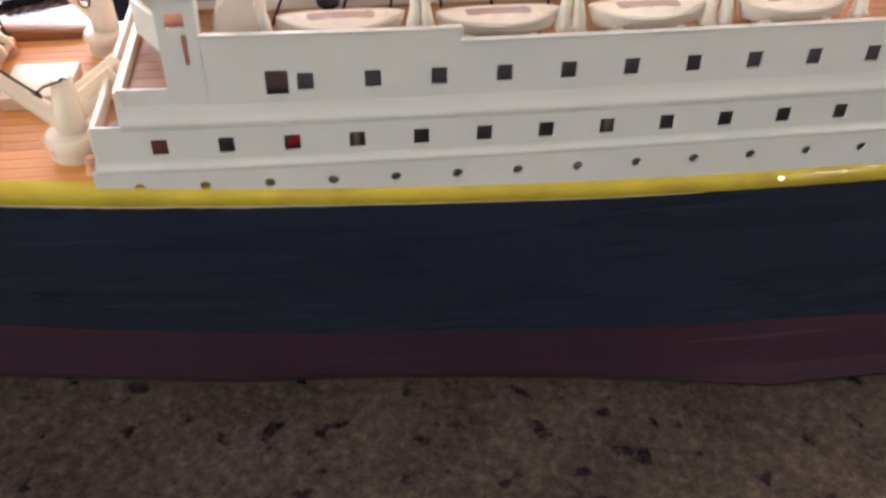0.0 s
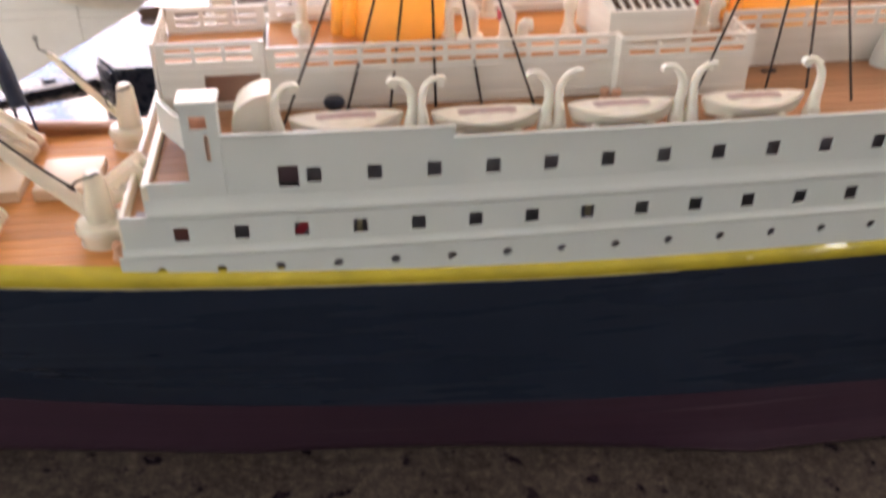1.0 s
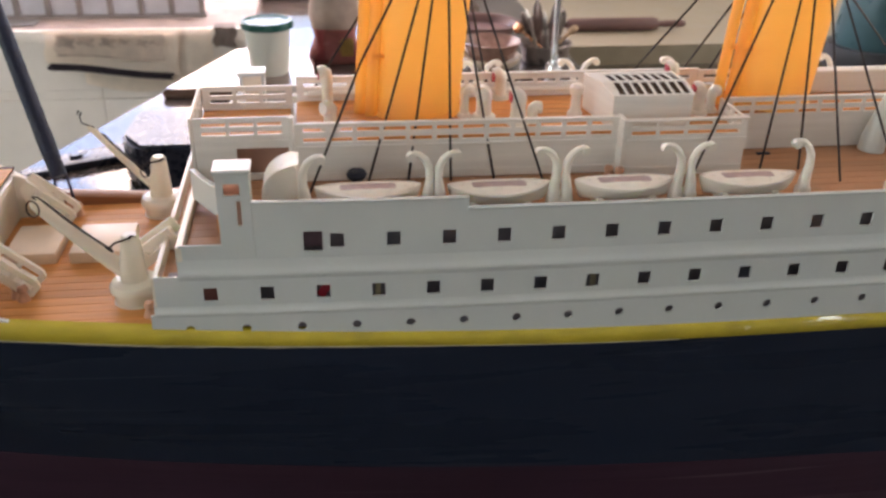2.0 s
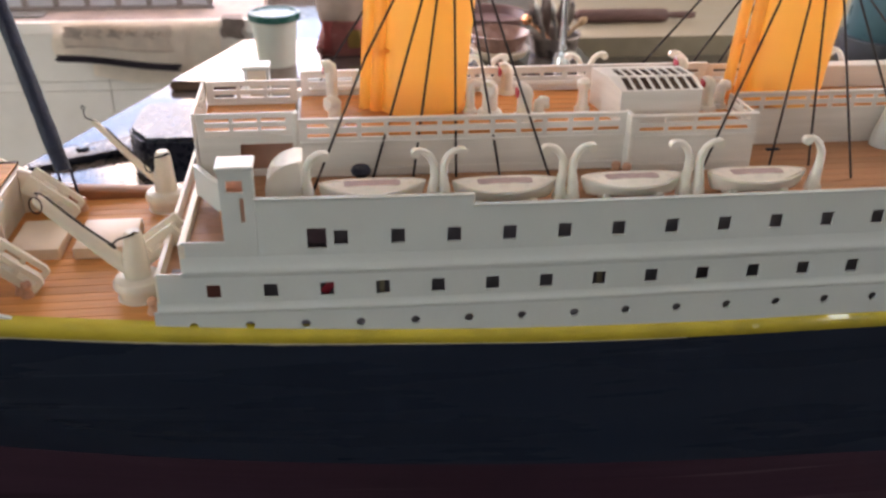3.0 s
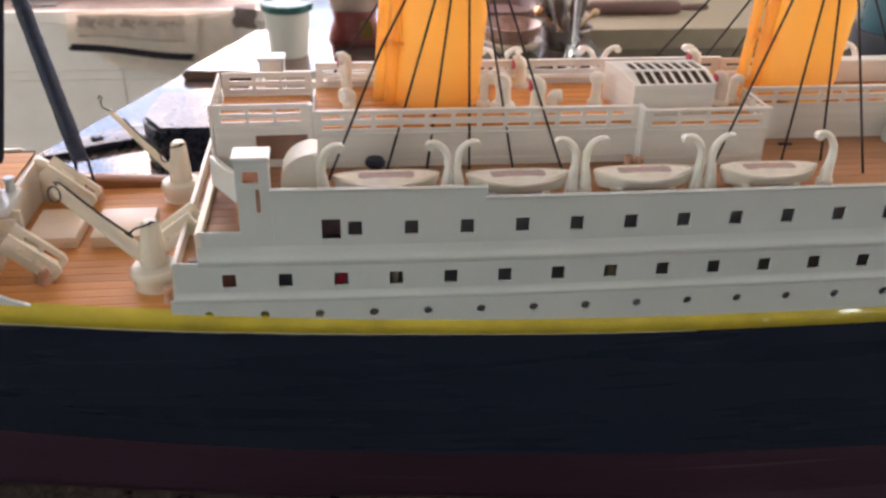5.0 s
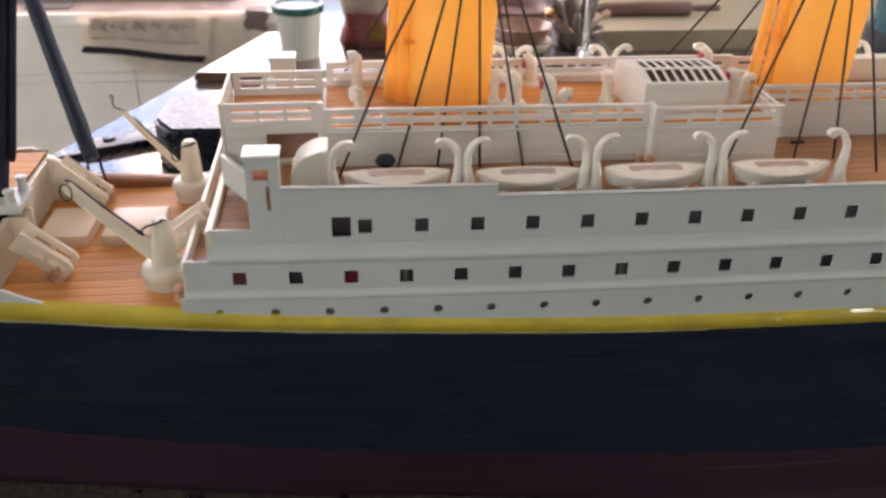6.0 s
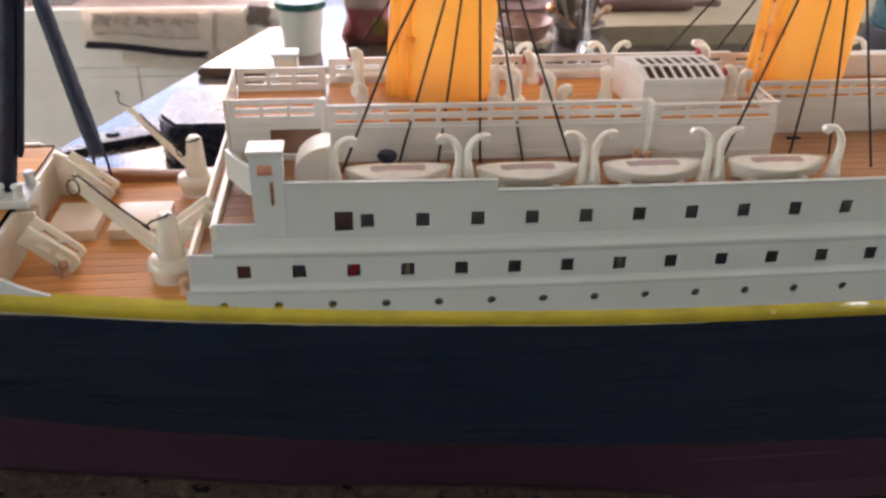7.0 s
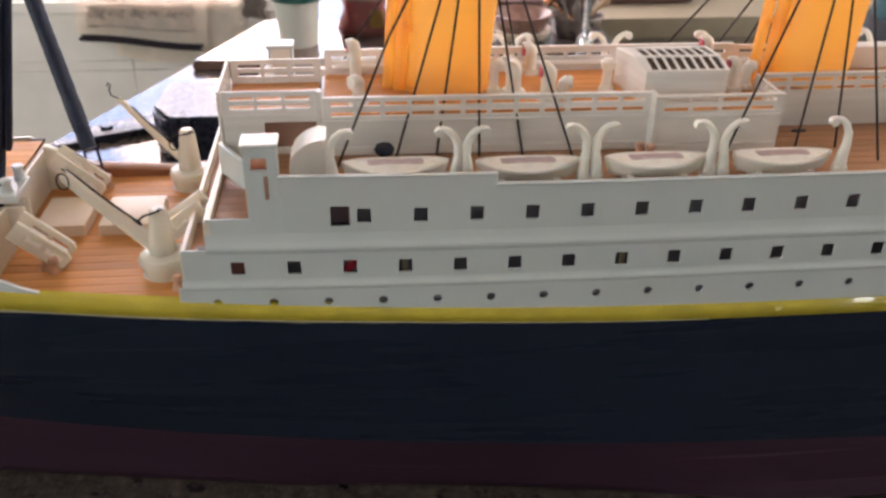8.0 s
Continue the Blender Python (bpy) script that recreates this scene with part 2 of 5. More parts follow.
TEAL = mat("teal_plastic", (0.06, 0.135, 0.16), 0.35, var=0.12, scale=40)
SLATE = mat("slate_grey_plastic", (0.055, 0.06, 0.07), 0.45, var=0.15, scale=40)
CUPB = mat("stone_sill", (0.33, 0.285, 0.205), 0.45, var=0.1, scale=30)
COMPOSITE = mat("grey_composite", (0.19, 0.165, 0.125), 0.4, var=0.12, scale=60)
TOPWOOD = mat("dull_pinkish_top", (0.46, 0.36, 0.32), 0.7, var=0.2, scale=30, spec=0.2)
LILAC = mat("pale_lilac_panel", (0.66, 0.64, 0.70), 0.5, var=0.1, scale=30)
FRAME = mat("window_frame_wood", (0.35, 0.22, 0.13), 0.5, var=0.15, scale=40)
m = bpy.data.materials.new("window_glass")
m.use_nodes = True
m.node_tree.nodes["Principled BSDF"].inputs["Transmission Weight"].default_value = 1
m.node_tree.nodes["Principled BSDF"].inputs["Roughness"].default_value = 0
m.node_tree.nodes["Principled BSDF"].inputs["IOR"].default_value = 1.05
GLASS = m
m = bpy.data.materials.new("bright_sky_distance")
m.use_nodes = True
b = m.node_tree.nodes["Principled BSDF"]
b.inputs["Base Color"].default_value = (0.5, 0.55, 0.6, 1)
b.inputs["Emission Color"].default_value = (0.60, 0.77, 1.0, 1)
b.inputs["Emission Strength"].default_value = 2.8
DAYLIGHT = m


def part(name, bm, material, parent=None, label="", smooth=False, m=None):
    """Links a bmesh, drawn in ship units, as one mesh object under a thing or a part."""
    for v in bm.verts:
        v.co *= K
    bmesh.ops.recalc_face_normals(bm, faces=bm.faces)
    me = bpy.data.meshes.new(name)
    bm.to_mesh(me)
    bm.free()
    me.materials.append(material)
    if smooth:
        for p in me.polygons:
            p.use_smooth = True
        me.set_sharp_from_angle(angle=radians(38))
    ob = new(name, me)
    ob.parent = parent
    if m is not None:
        ob.matrix_basis = m
    if label:
        ob["label"] = label
    return ob


def thing(name, label, category, x=0.0, y=0.0, z=0.0, group="", kind=""):
    ob = new(name)
    ob.matrix_basis = pose(x * K, y * K, z * K)
    return tagged(ob, label, category, group, kind)


def at(x, y, z, rx=0, ry=0, rz=0):
    return pose(x * K, y * K, z * K, rx, ry, rz)


def add_box(bm, x0, x1, y0, y1, z0, z1, bevel=0.0, m=None):
    r = bmesh.ops.create_cube(bm, size=1)["verts"]
    for v in r:
        v.co = Vector((x0 + (v.co.x + 0.5) * (x1 - x0), y0 + (v.co.y + 0.5) * (y1 - y0), z0 + (v.co.z + 0.5) * (z1 - z0)))
        if m is not None:
            v.co = m @ v.co
    if bevel:
        edges = list({e for v in r for e in v.link_edges})
        bmesh.ops.bevel(bm, geom=edges, offset=bevel, segments=2, affect="EDGES", profile=0.6)
    return bm


def box(*a, bevel=0.0003, m=None):
    return add_box(bmesh.new(), *a, bevel=bevel, m=m)


def add_tube(bm, points, radii, sides=12, cap=True, flat=1.0):
    """A tube along points; radii: one or a radius a point."""
    pts = [Vector(p) for p in points]
    if not isinstance(radii, (list, tuple)):
        radii = [radii] * len(pts)
    rings, side = [], None
    for i, p in enumerate(pts):
        d = (pts[min(i + 1, len(pts) - 1)] - pts[max(i - 1, 0)]).normalized()
        if side is None:
            side = d.orthogonal().normalized()
        side = (side - d * side.dot(d)).normalized()
        up = d.cross(side)
        rings.append([bm.verts.new(p + (side * math.cos(a) + up * math.sin(a) * flat) * radii[i]) for a in (2 * math.pi * k / sides for k in range(sides))])
    for r0, r1 in zip(rings, rings[1:]):
        for k in range(sides):
            bm.faces.new((r0[k], r0[(k + 1) % sides], r1[(k + 1) % sides], r1[k]))
    if cap:
        bm.faces.new(rings[0][::-1]), bm.faces.new(rings[-1])
    return bm


def tube(points, radii, sides=12, cap=True, flat=1.0):
    return add_tube(bmesh.new(), points, radii, sides, cap, flat)


def lathe(profile, sides=28, ax=1.0, ay=1.0, bm=None):
    """Turns (radius, height) pairs round the z axis; closed at radius 0."""
    bm = bm or bmesh.new()
    rings = []
    for r, z in profile:
        if r <= 1e-7:
            rings.append([bm.verts.new((0, 0, z))])
        else:
            rings.append([bm.verts.new((r * ax * math.cos(a), r * ay * math.sin(a), z)) for a in (2 * math.pi * k / sides for k in range(sides))])
    for r0, r1 in zip(rings, rings[1:]):
        for k in range(sides):
            k2 = (k + 1) % sides
            if len(r0) == 1 and len(r1) > 1:
                bm.faces.new((r0[0], r1[k], r1[k2]))
            elif len(r1) == 1 and len(r0) > 1:
                bm.faces.new((r0[k], r0[k2], r1[0]))
            elif len(r0) > 1:
                bm.faces.new((r0[k], r0[k2], r1[k2], r1[k]))
    return bm


def sheet(us, vs, place, holes=(), thick=0.0016, rounds=()):
    """A wall of thickness: place(u, v, d) gives the point at depth d. holes: cells (i, j) left open; rounds: cells (i, j) with a round opening."""
    bm = bmesh.new()
    holes, rounds = set(holes), set(rounds)
    front = {(i, j): bm.verts.new(place(u, v, 0)) for i, u in enumerate(us) for j, v in enumerate(vs)}
    back = {(i, j): bm.verts.new(place(u, v, thick)) for i, u in enumerate(us) for j, v in enumerate(vs)}
    nu, nv = len(us) - 1, len(vs) - 1

    def solid(i, j):
        return 0 <= i < nu and 0 <= j < nv and (i, j) not in holes

    for i in range(nu):
        for j in range(nv):
            if not solid(i, j):
                continue
            ring = [(i, j), (i + 1, j), (i + 1, j + 1), (i, j + 1)]
            if (i, j) in rounds:
                u0, u1, v0, v1 = us[i], us[i + 1], vs[j], vs[j + 1]
                cu, cv, r, count = (u0 + u1) / 2, (v0 + v1) / 2, 0.40 * min(u1 - u0, v1 - v0), 16
                sets = []
                for layer, d in ((front, 0), (back, thick)):
                    outer, inner = [], []
                    for k in range(count):
                        a = 2 * math.pi * k / count + math.pi / 4
                        c, s = math.cos(a), math.sin(a)
                        q = max(abs(c), abs(s))
                        if k % 4 == 0:
                            outer.append(layer[{(1, 1): ring[2], (-1, 1): ring[3], (-1, -1): ring[0], (1, -1): ring[1]}[(1 if c > 0 else -1, 1 if s > 0 else -1)]])
                        else:
                            outer.append(bm.verts.new(place(cu + (u1 - u0) / 2 * c / q, cv + (v1 - v0) / 2 * s / q, d)))
                        inner.append(bm.verts.new(place(cu + r * c, cv + r * s, d)))
                    for k in range(count):
                        bm.faces.new((outer[k], outer[(k + 1) % count], inner[(k + 1) % count], inner[k]))
                    sets.append(inner)
                for k in range(count):
                    bm.faces.new((sets[0][k], sets[0][(k + 1) % count], sets[1][(k + 1) % count], sets[1][k]))
            else:
                bm.faces.new([front[c] for c in ring])
                bm.faces.new([back[c] for c in ring][::-1])
            for (di, dj), (a, b2) in (((-1, 0), (0, 3)), ((1, 0), (1, 2)), ((0, -1), (0, 1)), ((0, 1), (3, 2))):
                if not solid(i + di, j + dj):
                    bm.faces.new((front[ring[a]], front[ring[b2]], back[ring[b2]], back[ring[a]]))
    loose = [v for v in bm.verts if not v.link_faces]
    bmesh.ops.delete(bm, geom=loose, context="VERTS")
    return bm

# ---------------------------------------------------------------- the room
def prism(points, z0, z1, bevel=0.0):
    bm = bmesh.new()
    lo = [bm.verts.new((x, y, z0)) for x, y in points]
    hi = [bm.verts.new((x, y, z1)) for x, y in points]
    bm.faces.new(lo[::-1]), bm.faces.new(hi)
    for k in range(len(points)):
        k2 = (k + 1) % len(points)
        bm.faces.new((lo[k], lo[k2], hi[k2], hi[k]))
    if bevel:
        bmesh.ops.bevel(bm, geom=list(bm.edges), offset=bevel, segments=2, affect="EDGES")
    return bm


# the counter is cut in two round the sink, so that the basin is a real hollow
SX0, SX1, SY0, SY1 = 0.306, 0.78, 0.54, 0.705
worktop = thing("worktop", "polished brown granite worktop with dark flecks", "worktop", kind="structure")
part("slab", prism([(-0.42, -0.90), (SX0, -0.90), (SX0, 1.0), (-0.0335, 1.0), (-0.0335, 0.745), (-0.1622, 0.4416), (-0.42, -0.18)], -0.022, 0.0), GRANITE, worktop)
part("slab", prism([(SX0, -0.90), (1.30, -0.90), (1.30, SY0), (SX0, SY0)], -0.022, 0.0), GRANITE, worktop)
part("slab", prism([(SX1, SY0), (1.30, SY0), (1.30, 1.0), (SX1, 1.0)], -0.022, 0.0), GRANITE, worktop)
# pale colour here replaces the bright wall mirrored in the granite
part("slab", prism([(SX0, SY1), (SX1, SY1), (SX1, 1.0), (SX0, 1.0)], -0.022, 0.0), CUPB, worktop, "worktop strip behind the sink, pale as the wall's reflection")

base = thing("peninsula_base", "white painted base under the granite worktop", "cabinet", kind="structure")
part("panel", prism([(-0.39, -0.86), (1.26, -0.86), (1.26, 0.40), (0.9, 0.40), (-0.15, 0.40), (-0.39, -0.18)], -0.60, -0.0225), CABINET, base)

basin = thing("kitchen_sink", "grey composite sink basin set into the granite", "sink", (SX0 + SX1) / 2, (SY0 + SY1) / 2, -0.1)
bm = bmesh.new()
add_box(bm, SX0 - 0.004, SX1 + 0.004, SY0 - 0.004, SY1 + 0.004, -0.13, -0.126)
for a in ((SX0 - 0.004, SX0, SY0, SY1), (SX1, SX1 + 0.004, SY0, SY1), (SX0, SX1, SY0 - 0.004, SY0), (SX0, SX1, SY1, SY1 + 0.004)):
    add_box(bm, *a, -0.126, -0.0225)
part("basin", bm, COMPOSITE, basin, m=at(-(SX0 + SX1) / 2, -(SY0 + SY1) / 2, 0.1))
part("drain", lathe([(0.0, 0.004), (0.012, 0.004), (0.016, 0.002), (0.016, 0.0)], 20), CHROME, basin, "round chrome drain", True, at(0, 0, -0.026))

X0, X1, Y0, Y1, ZF, ZC = -1.9, 1.9, -1.75, 1.06, -0.60, 1.05
tagged(part("floor", box(X0, X1, Y0, Y1, ZF - 0.03, ZF, bevel=0), FLOORM), "brown wooden floor boards", "floor", kind="structure")
tagged(part("ceiling", box(X0, X1, Y0, Y1, ZC, ZC + 0.03, bevel=0), CEIL), "plain white painted ceiling", "ceiling", kind="structure")
# west and east openings are made up to let the fill lamps in
UY0, UY1, UZ0, UZ1 = -1.05, -0.21, 0.12, 0.90
tagged(part("wall_west", sheet([Y0, UY0, UY1, Y1], [ZF, UZ0, UZ1, ZC], lambda u, v, d: (X0 - d, u, v), [(1, 1)], 0.06), PLASTER), "pale grey plastered wall with an opening for an added light", "wall", kind="structure")
tagged(part("wall_east", sheet([Y0, 0.15, 0.85, Y1], [ZF, 0.20, 0.92, ZC], lambda u, v, d: (X1 + d, u, v), [(1, 1)], 0.06), PLASTER), "pale grey plastered wall with an opening for an added light", "wall", kind="structure")
# kitchen window over the worktop
WX0, WX1, WZ0, WZ1 = -0.62, 0.24, 0.022, 0.74
tagged(part("wall_north", sheet([X0, WX0, WX1, X1], [ZF, WZ0, WZ1, ZC], lambda u, v, d: (u, 1.0 + d, v), [(1, 1)], 0.06), PLASTER), "pale grey plastered wall with a wide window opening", "wall", kind="structure")
# unseen window behind the viewer, added and sized for the glint light
VX0, VX1, VZ0, VZ1 = 1.12, 1.31, 0.47, 0.75
tagged(part("wall_south", sheet([X0, VX0, VX1, X1], [ZF, VZ0, VZ1, ZC], lambda u, v, d: (u, Y0 + 0.06 - d, v), [(1, 1)], 0.06), PLASTER), "pale grey plastered wall with an opening for an added light", "wall", kind="structure")


def window(name, x0, x1, z0, z1, y, nx, nz, bar):
    w = thing(name, "brown wooden window with clear panes", "window", kind="structure")
    bm = bmesh.new()
    for a in ((x0, x1, z0, z0 + bar), (x0, x1, z1 - bar, z1)):
        add_box(bm, a[0], a[1], y - 0.008, y + 0.008, a[2], a[3], 0.001)
    for a in (x0, x1 - bar):
        add_box(bm, a, a + bar, y - 0.008, y + 0.008, z0 + bar, z1 - bar, 0.001)
    part("window_frame", bm, FRAME, w)
    for i in range(1, nx):
        x = x0 + (x1 - x0) * i / nx
        part("mullion", box(x - bar / 3, x + bar / 3, y - 0.006, y + 0.006, z0 + bar, z1 - bar), FRAME, w)
    for j in range(1, nz):
        z = z0 + (z1 - z0) * j / nz
        part("glazing_bar", box(x0 + bar, x1 - bar, y - 0.004, y + 0.004, z - bar / 4, z + bar / 4), FRAME, w)
    g = part("pane", box(x0 + bar, x1 - bar, y + 0.0005, y + 0.0015, z0 + bar, z1 - bar, bevel=0), GLASS, w)
    g.visible_shadow = False


window("window_1", WX0, WX1, WZ0, WZ1, 1.04, 1, 1, 0.016)
def side_window(name, x, y0, y1, z0, z1, bar):
    w = thing(name, "unseen added side window, brown wooden frame with clear pane", "window", kind="structure")
    bm = bmesh.new()
    for a in (z0, z1 - bar):
        add_box(bm, x - 0.008, x + 0.008, y0, y1, a, a + bar, 0.001)
    for a in (y0, y1 - bar):
        add_box(bm, x - 0.008, x + 0.008, a, a + bar, z0 + bar, z1 - bar, 0.001)
    part("window_frame", bm, FRAME, w)
    part("mullion", box(x - 0.006, x + 0.006, (y0 + y1 - bar) / 2, (y0 + y1 + bar) / 2, z0 + bar, z1 - bar), FRAME, w)
    g = part("pane", box(x - 0.0015, x - 0.0005, y0 + bar, y1 - bar, z0 + bar, z1 - bar, bevel=0), GLASS, w)
    g.visible_shadow = False


# unseen side windows, added to frame the fill lamps
side_window("added_window_3", X0 - 0.03, UY0, UY1, UZ0, UZ1, 0.016)
side_window("added_window_4", X1 + 0.03, 0.15, 0.85, 0.20, 0.92, 0.016)
# added frame round the glint light's opening
window("added_window_2", VX0, VX1, VZ0, VZ1, Y0 + 0.02, 1, 2, 0.016)
tagged(part("window_sill", box(WX0 - 0.02, WX1 + 0.02, 0.965, 1.03, 0.0122, 0.0215, bevel=0.002), CUPB), "pale stone window sill over the worktop", "sill", kind="structure")
tagged(part("backdrop", box(-2.4, 1.6, 2.35, 2.36, -0.6, 2.4, bevel=0), DAYLIGHT), "bright hazy daylight outside the window", "backdrop", kind="structure")

# cabinets under the far run of the worktop
def cabinet(x0, x1, label):
    c = thing("base_cabinet", label, "cabinet", (x0 + x1) / 2, 0.88, ZF, group="cabinets under the window")
    m0 = at(-(x0 + x1) / 2, -0.88, -ZF)
    part("body", box(x0, x1, 0.782, 0.998, ZF, -0.002), CABINET, c, m=m0)
    part("top", box(x0, x1, 0.7735, 0.998, -0.0018, 0.0118, bevel=0.001), TOPWOOD, c, "dull pinkish top", m=m0)
    part("lip", box(x0, x1, 0.764, 0.7733, -0.0018, 0.0114, bevel=0.001), CABINET, c, "cream front lip", m=m0)
    part("drawer_front", box(x0 + 0.0004, x1 - 0.0004, 0.767, 0.7815, -0.0560, -0.0024, bevel=0.0008), CABINET, c, m=m0)
    part("cross_rail", box(x0 + 0.0004, x1 - 0.0004, 0.768, 0.7815, -0.0670, -0.0566, bevel=0.0006), CABINET, c, m=m0)
    part("door", box(x0 + 0.0004, x1 - 0.0004, 0.767, 0.7815, ZF + 0.05, -0.0676, bevel=0.0008), CABINET, c, m=m0)
    return c


for a in ((-1.28, -0.96), (-0.96, -0.64), (-0.64, -0.208), (-0.208, -0.034)):
    cabinet(*a, "white painted base cabinet with drawer and door")

# ---------------------------------------------------------------- the model ship
ship = thing("model_ship", "plastic ocean liner model, navy hull, white upperworks, yellow funnels, on granite", "model ship")
CL = 0.062
BOW, STERN = -0.245, 0.47


def side(x):
    """The near side's line in plan."""
    y = 0.114 * min(0.0, x - 0.15) ** 2 + 9.0 * max(0.0, -0.08 - x) ** 3 + 22.0 * max(0.0, x - 0.34) ** 3
    return min(y, CL - 0.0006)


def far(x):
    """The far side's line in plan; the bow draws in more on that side."""
    q = min(1.0, max(0.0, -x / 0.04))
    return max(2 * CL - side(x) - 0.013 * q * q * (3 - 2 * q), CL + 0.0006)


def rise(x):
    return 0.0265 * min(0.0, x - 0.15) ** 2


def hull_top(x):
    return 0.0928 + 0.172 * min(0.0, x - 0.20) ** 2 + 0.12 * max(0.0, x - 0.3) ** 2


def water(x):
    return min(0.001 + 0.40 * min(0.0, x - 0.20) ** 2, side(x) + 0.034, CL - 0.0006) if x < 0.3 else side(x) + 0.001


def bilge(x):
    if x > 0.2:
        return side(x) - 0.008 * max(0.0, 1 - max(0.0, x - 0.3) / 0.05)
    y = 0.019 - 0.05 * x - 0.43 * x * x if x > 0.01 else min(0.0200 - 0.165 * x, side(x) + 0.034)
    return min(y, CL - 0.0006)


def hull_part(name, levels, material, label=""):
    """A band of the hull, both sides, between levels: functions of x that give y and z on the near side."""
    bm = bmesh.new()
    xs = [BOW + (STERN - BOW) * i / 90 for i in range(91)]
    for mirror in (False, True):
        rows = []
        for x in xs:
            row = []
            for f in levels:
                y, z = f(x)
                row.append(bm.verts.new((x, max(CL, far(x) + side(x) - y) if mirror else y, z)))
            rows.append(row)
        for r0, r1 in zip(rows, rows[1:]):
            for k in range(len(levels) - 1):
                bm.faces.new((r0[k], r1[k], r1[k + 1], r0[k + 1]))
    return part(name, bm, material, hull, label, True)


def stripe(x):
    """Width of the yellow stripe, a little less under the middle of the wall."""
    return 0.0068 - 0.0007 * math.exp(-((x - 0.055) / 0.055) ** 2)


hull = new("hull")
hull.parent = ship
hull["label"] = "glossy dark navy hull with fine layer lines and maroon bottom"


def water_line(x):
    """Height of the line between navy and maroon, drooping aft."""
    return 0.0294 - 0.076 * max(0.0, min(x, 0.26)) ** 2


def blend(x, f):
    """A point of the topside between the stripe (0) and the waterline (1)."""
    z1 = hull_top(x) - stripe(x)
    y0, y1 = side(x), water(x)
    g = f ** 1.5
    return y0 + (y1 - y0) * g, z1 + (water_line(x) - z1) * f


def turn(x):
    """How far the bottom has bent towards the bilge half way down: less aft, where it flares low."""
    return 0.5 - 0.32 * min(1.0, max(0.0, (x - 0.10) / 0.10))


hull_part("topside", [(lambda x, f=f: blend(x, f)) for f in (0.0, 0.12, 0.25, 0.4, 0.55, 0.7, 0.85, 1.0)], NAVY, "dark navy painted topside")
hull_part("bottom", [lambda x: (water(x), water_line(x)), lambda x: (water(x) + (bilge(x) - water(x)) * turn(x) - 0.0006, 0.016), lambda x: (water(x) + (bilge(x) - water(x)) * (2 * turn(x) if x > 0.1 else 1.0) - 0.0004, 0.007),
                     lambda x: (bilge(x), 0.0024), lambda x: (min(CL, bilge(x) + 0.0012), 0.0007), lambda x: (min(CL, bilge(x) + 0.003), 0.0), lambda x: (CL, 0.0)], MAROON, "dark maroon painted bottom")
hull_part("rubbing_stripe", [(lambda x, o=o, f=f: (side(x) - o, hull_top(x) - stripe(x) * (1 - f))) for o, f in
                             ((-0.0010, -0.03), (0.0007, 0.0), (0.0015, 0.2), (0.0020, 0.42), (0.0020, 0.60), (0.0016, 0.77), (0.0009, 0.90), (0.0001, 0.97), (-0.0020, 1.0))], YELLOW, "raised glossy yellow stripe, smudged")

# pale strip drawn as a hazy reflection along the stripe's lower lip, uneven, fading aft
rng = random.Random(5)
bm = bmesh.new()
rows = []
wob = 0.0
for k in range(121):
    x = -0.20 + 0.36 * k / 120
    wob = 0.8 * wob + 0.2 * rng.uniform(-1, 1)
    t0 = max(0.0, 0.00075 + 0.0009 * wob) * min(1.0, (120 - k) / 50)
    y, z = side(x), hull_top(x) - stripe(x)
    rows.append([bm.verts.new(p) for p in ((x, y - 0.0004, z - 0.0002 - t0), (x, y - 0.0010, z - 0.0001), (x, y - 0.0004, z + 0.0005), (x, y + 0.0010, z - 0.0002 - t0))])
for r0, r1 in zip(rows, rows[1:]):
    for k in range(4):
        bm.faces.new((r0[k], r1[k], r1[(k + 1) % 4], r0[(k + 1) % 4]))
bm.faces.new(rows[0]), bm.faces.new(rows[-1][::-1])
part("stripe_sheen", bm, OLIVE, hull, "pale edge below the stripe, drawn as a reflection", True)

# two flat glossy facets, facing a little upwards, added to make the stripe's glints
for x, o, z, half, high in ((0.1841, 0.0021, 0.0903, 0.0013, 0.0008), (0.2152, 0.0013, 0.0919, 0.0046, 0.00045)):
    facet = prism([(half * math.cos(a) * (1 + 0.12 * math.sin(5 * a)), high * math.sin(a)) for a in (2 * math.pi * k / 20 for k in range(20))], -0.0010, 0.0, 0.0001)
    part("glint_facet", facet, GLINT, hull, "small glossy yellow facet added for a glint", False, at(x, -o, z) @ Matrix.Rotation(radians(63.6), 4, "X") @ Matrix.Rotation(radians(1.3 if half < 0.002 else 0.0), 4, "Y"))

# ---- side walls with their openings
M_X = [0.018 * k for k in range(-0, 20)]
U_X = [0.02303 + 0.018 * k for k in range(1, 18)]
P_X = [-0.0075 + 0.018 * k for k in range(0, 20)]
AFT = 0.365


def edges(x0, x1, centres, half):
    us, cells = [x0], []
    for c, h in zip(centres, half):
        if c - h > us[-1] and c + h < x1:
            cells.append(len(us))
            us += [c - h, c + h]
    us.append(x1)
    return us, cells


def wall(name, x0, x1, zs, centres, half, row, off, label, rounds=False, floor=None, mirror=False, thick=0.0006):
    us, cells = edges(x0, x1, centres, half)

    def place(u, v, d):
        z = v + rise(u)
        if floor and v == zs[0]:
            z = floor(u)
        if rounds and u == x0 and v == zs[0]:
            u -= 0.0022
        y = side(u) + off + d
        return (u, 2 * CL - y if mirror else y, z)
    holes = [(i, row) for i in cells]
    return part(name, sheet(us, zs, place, [] if rounds else holes, thick, holes if rounds else ()), WHITE, superstructure, label)


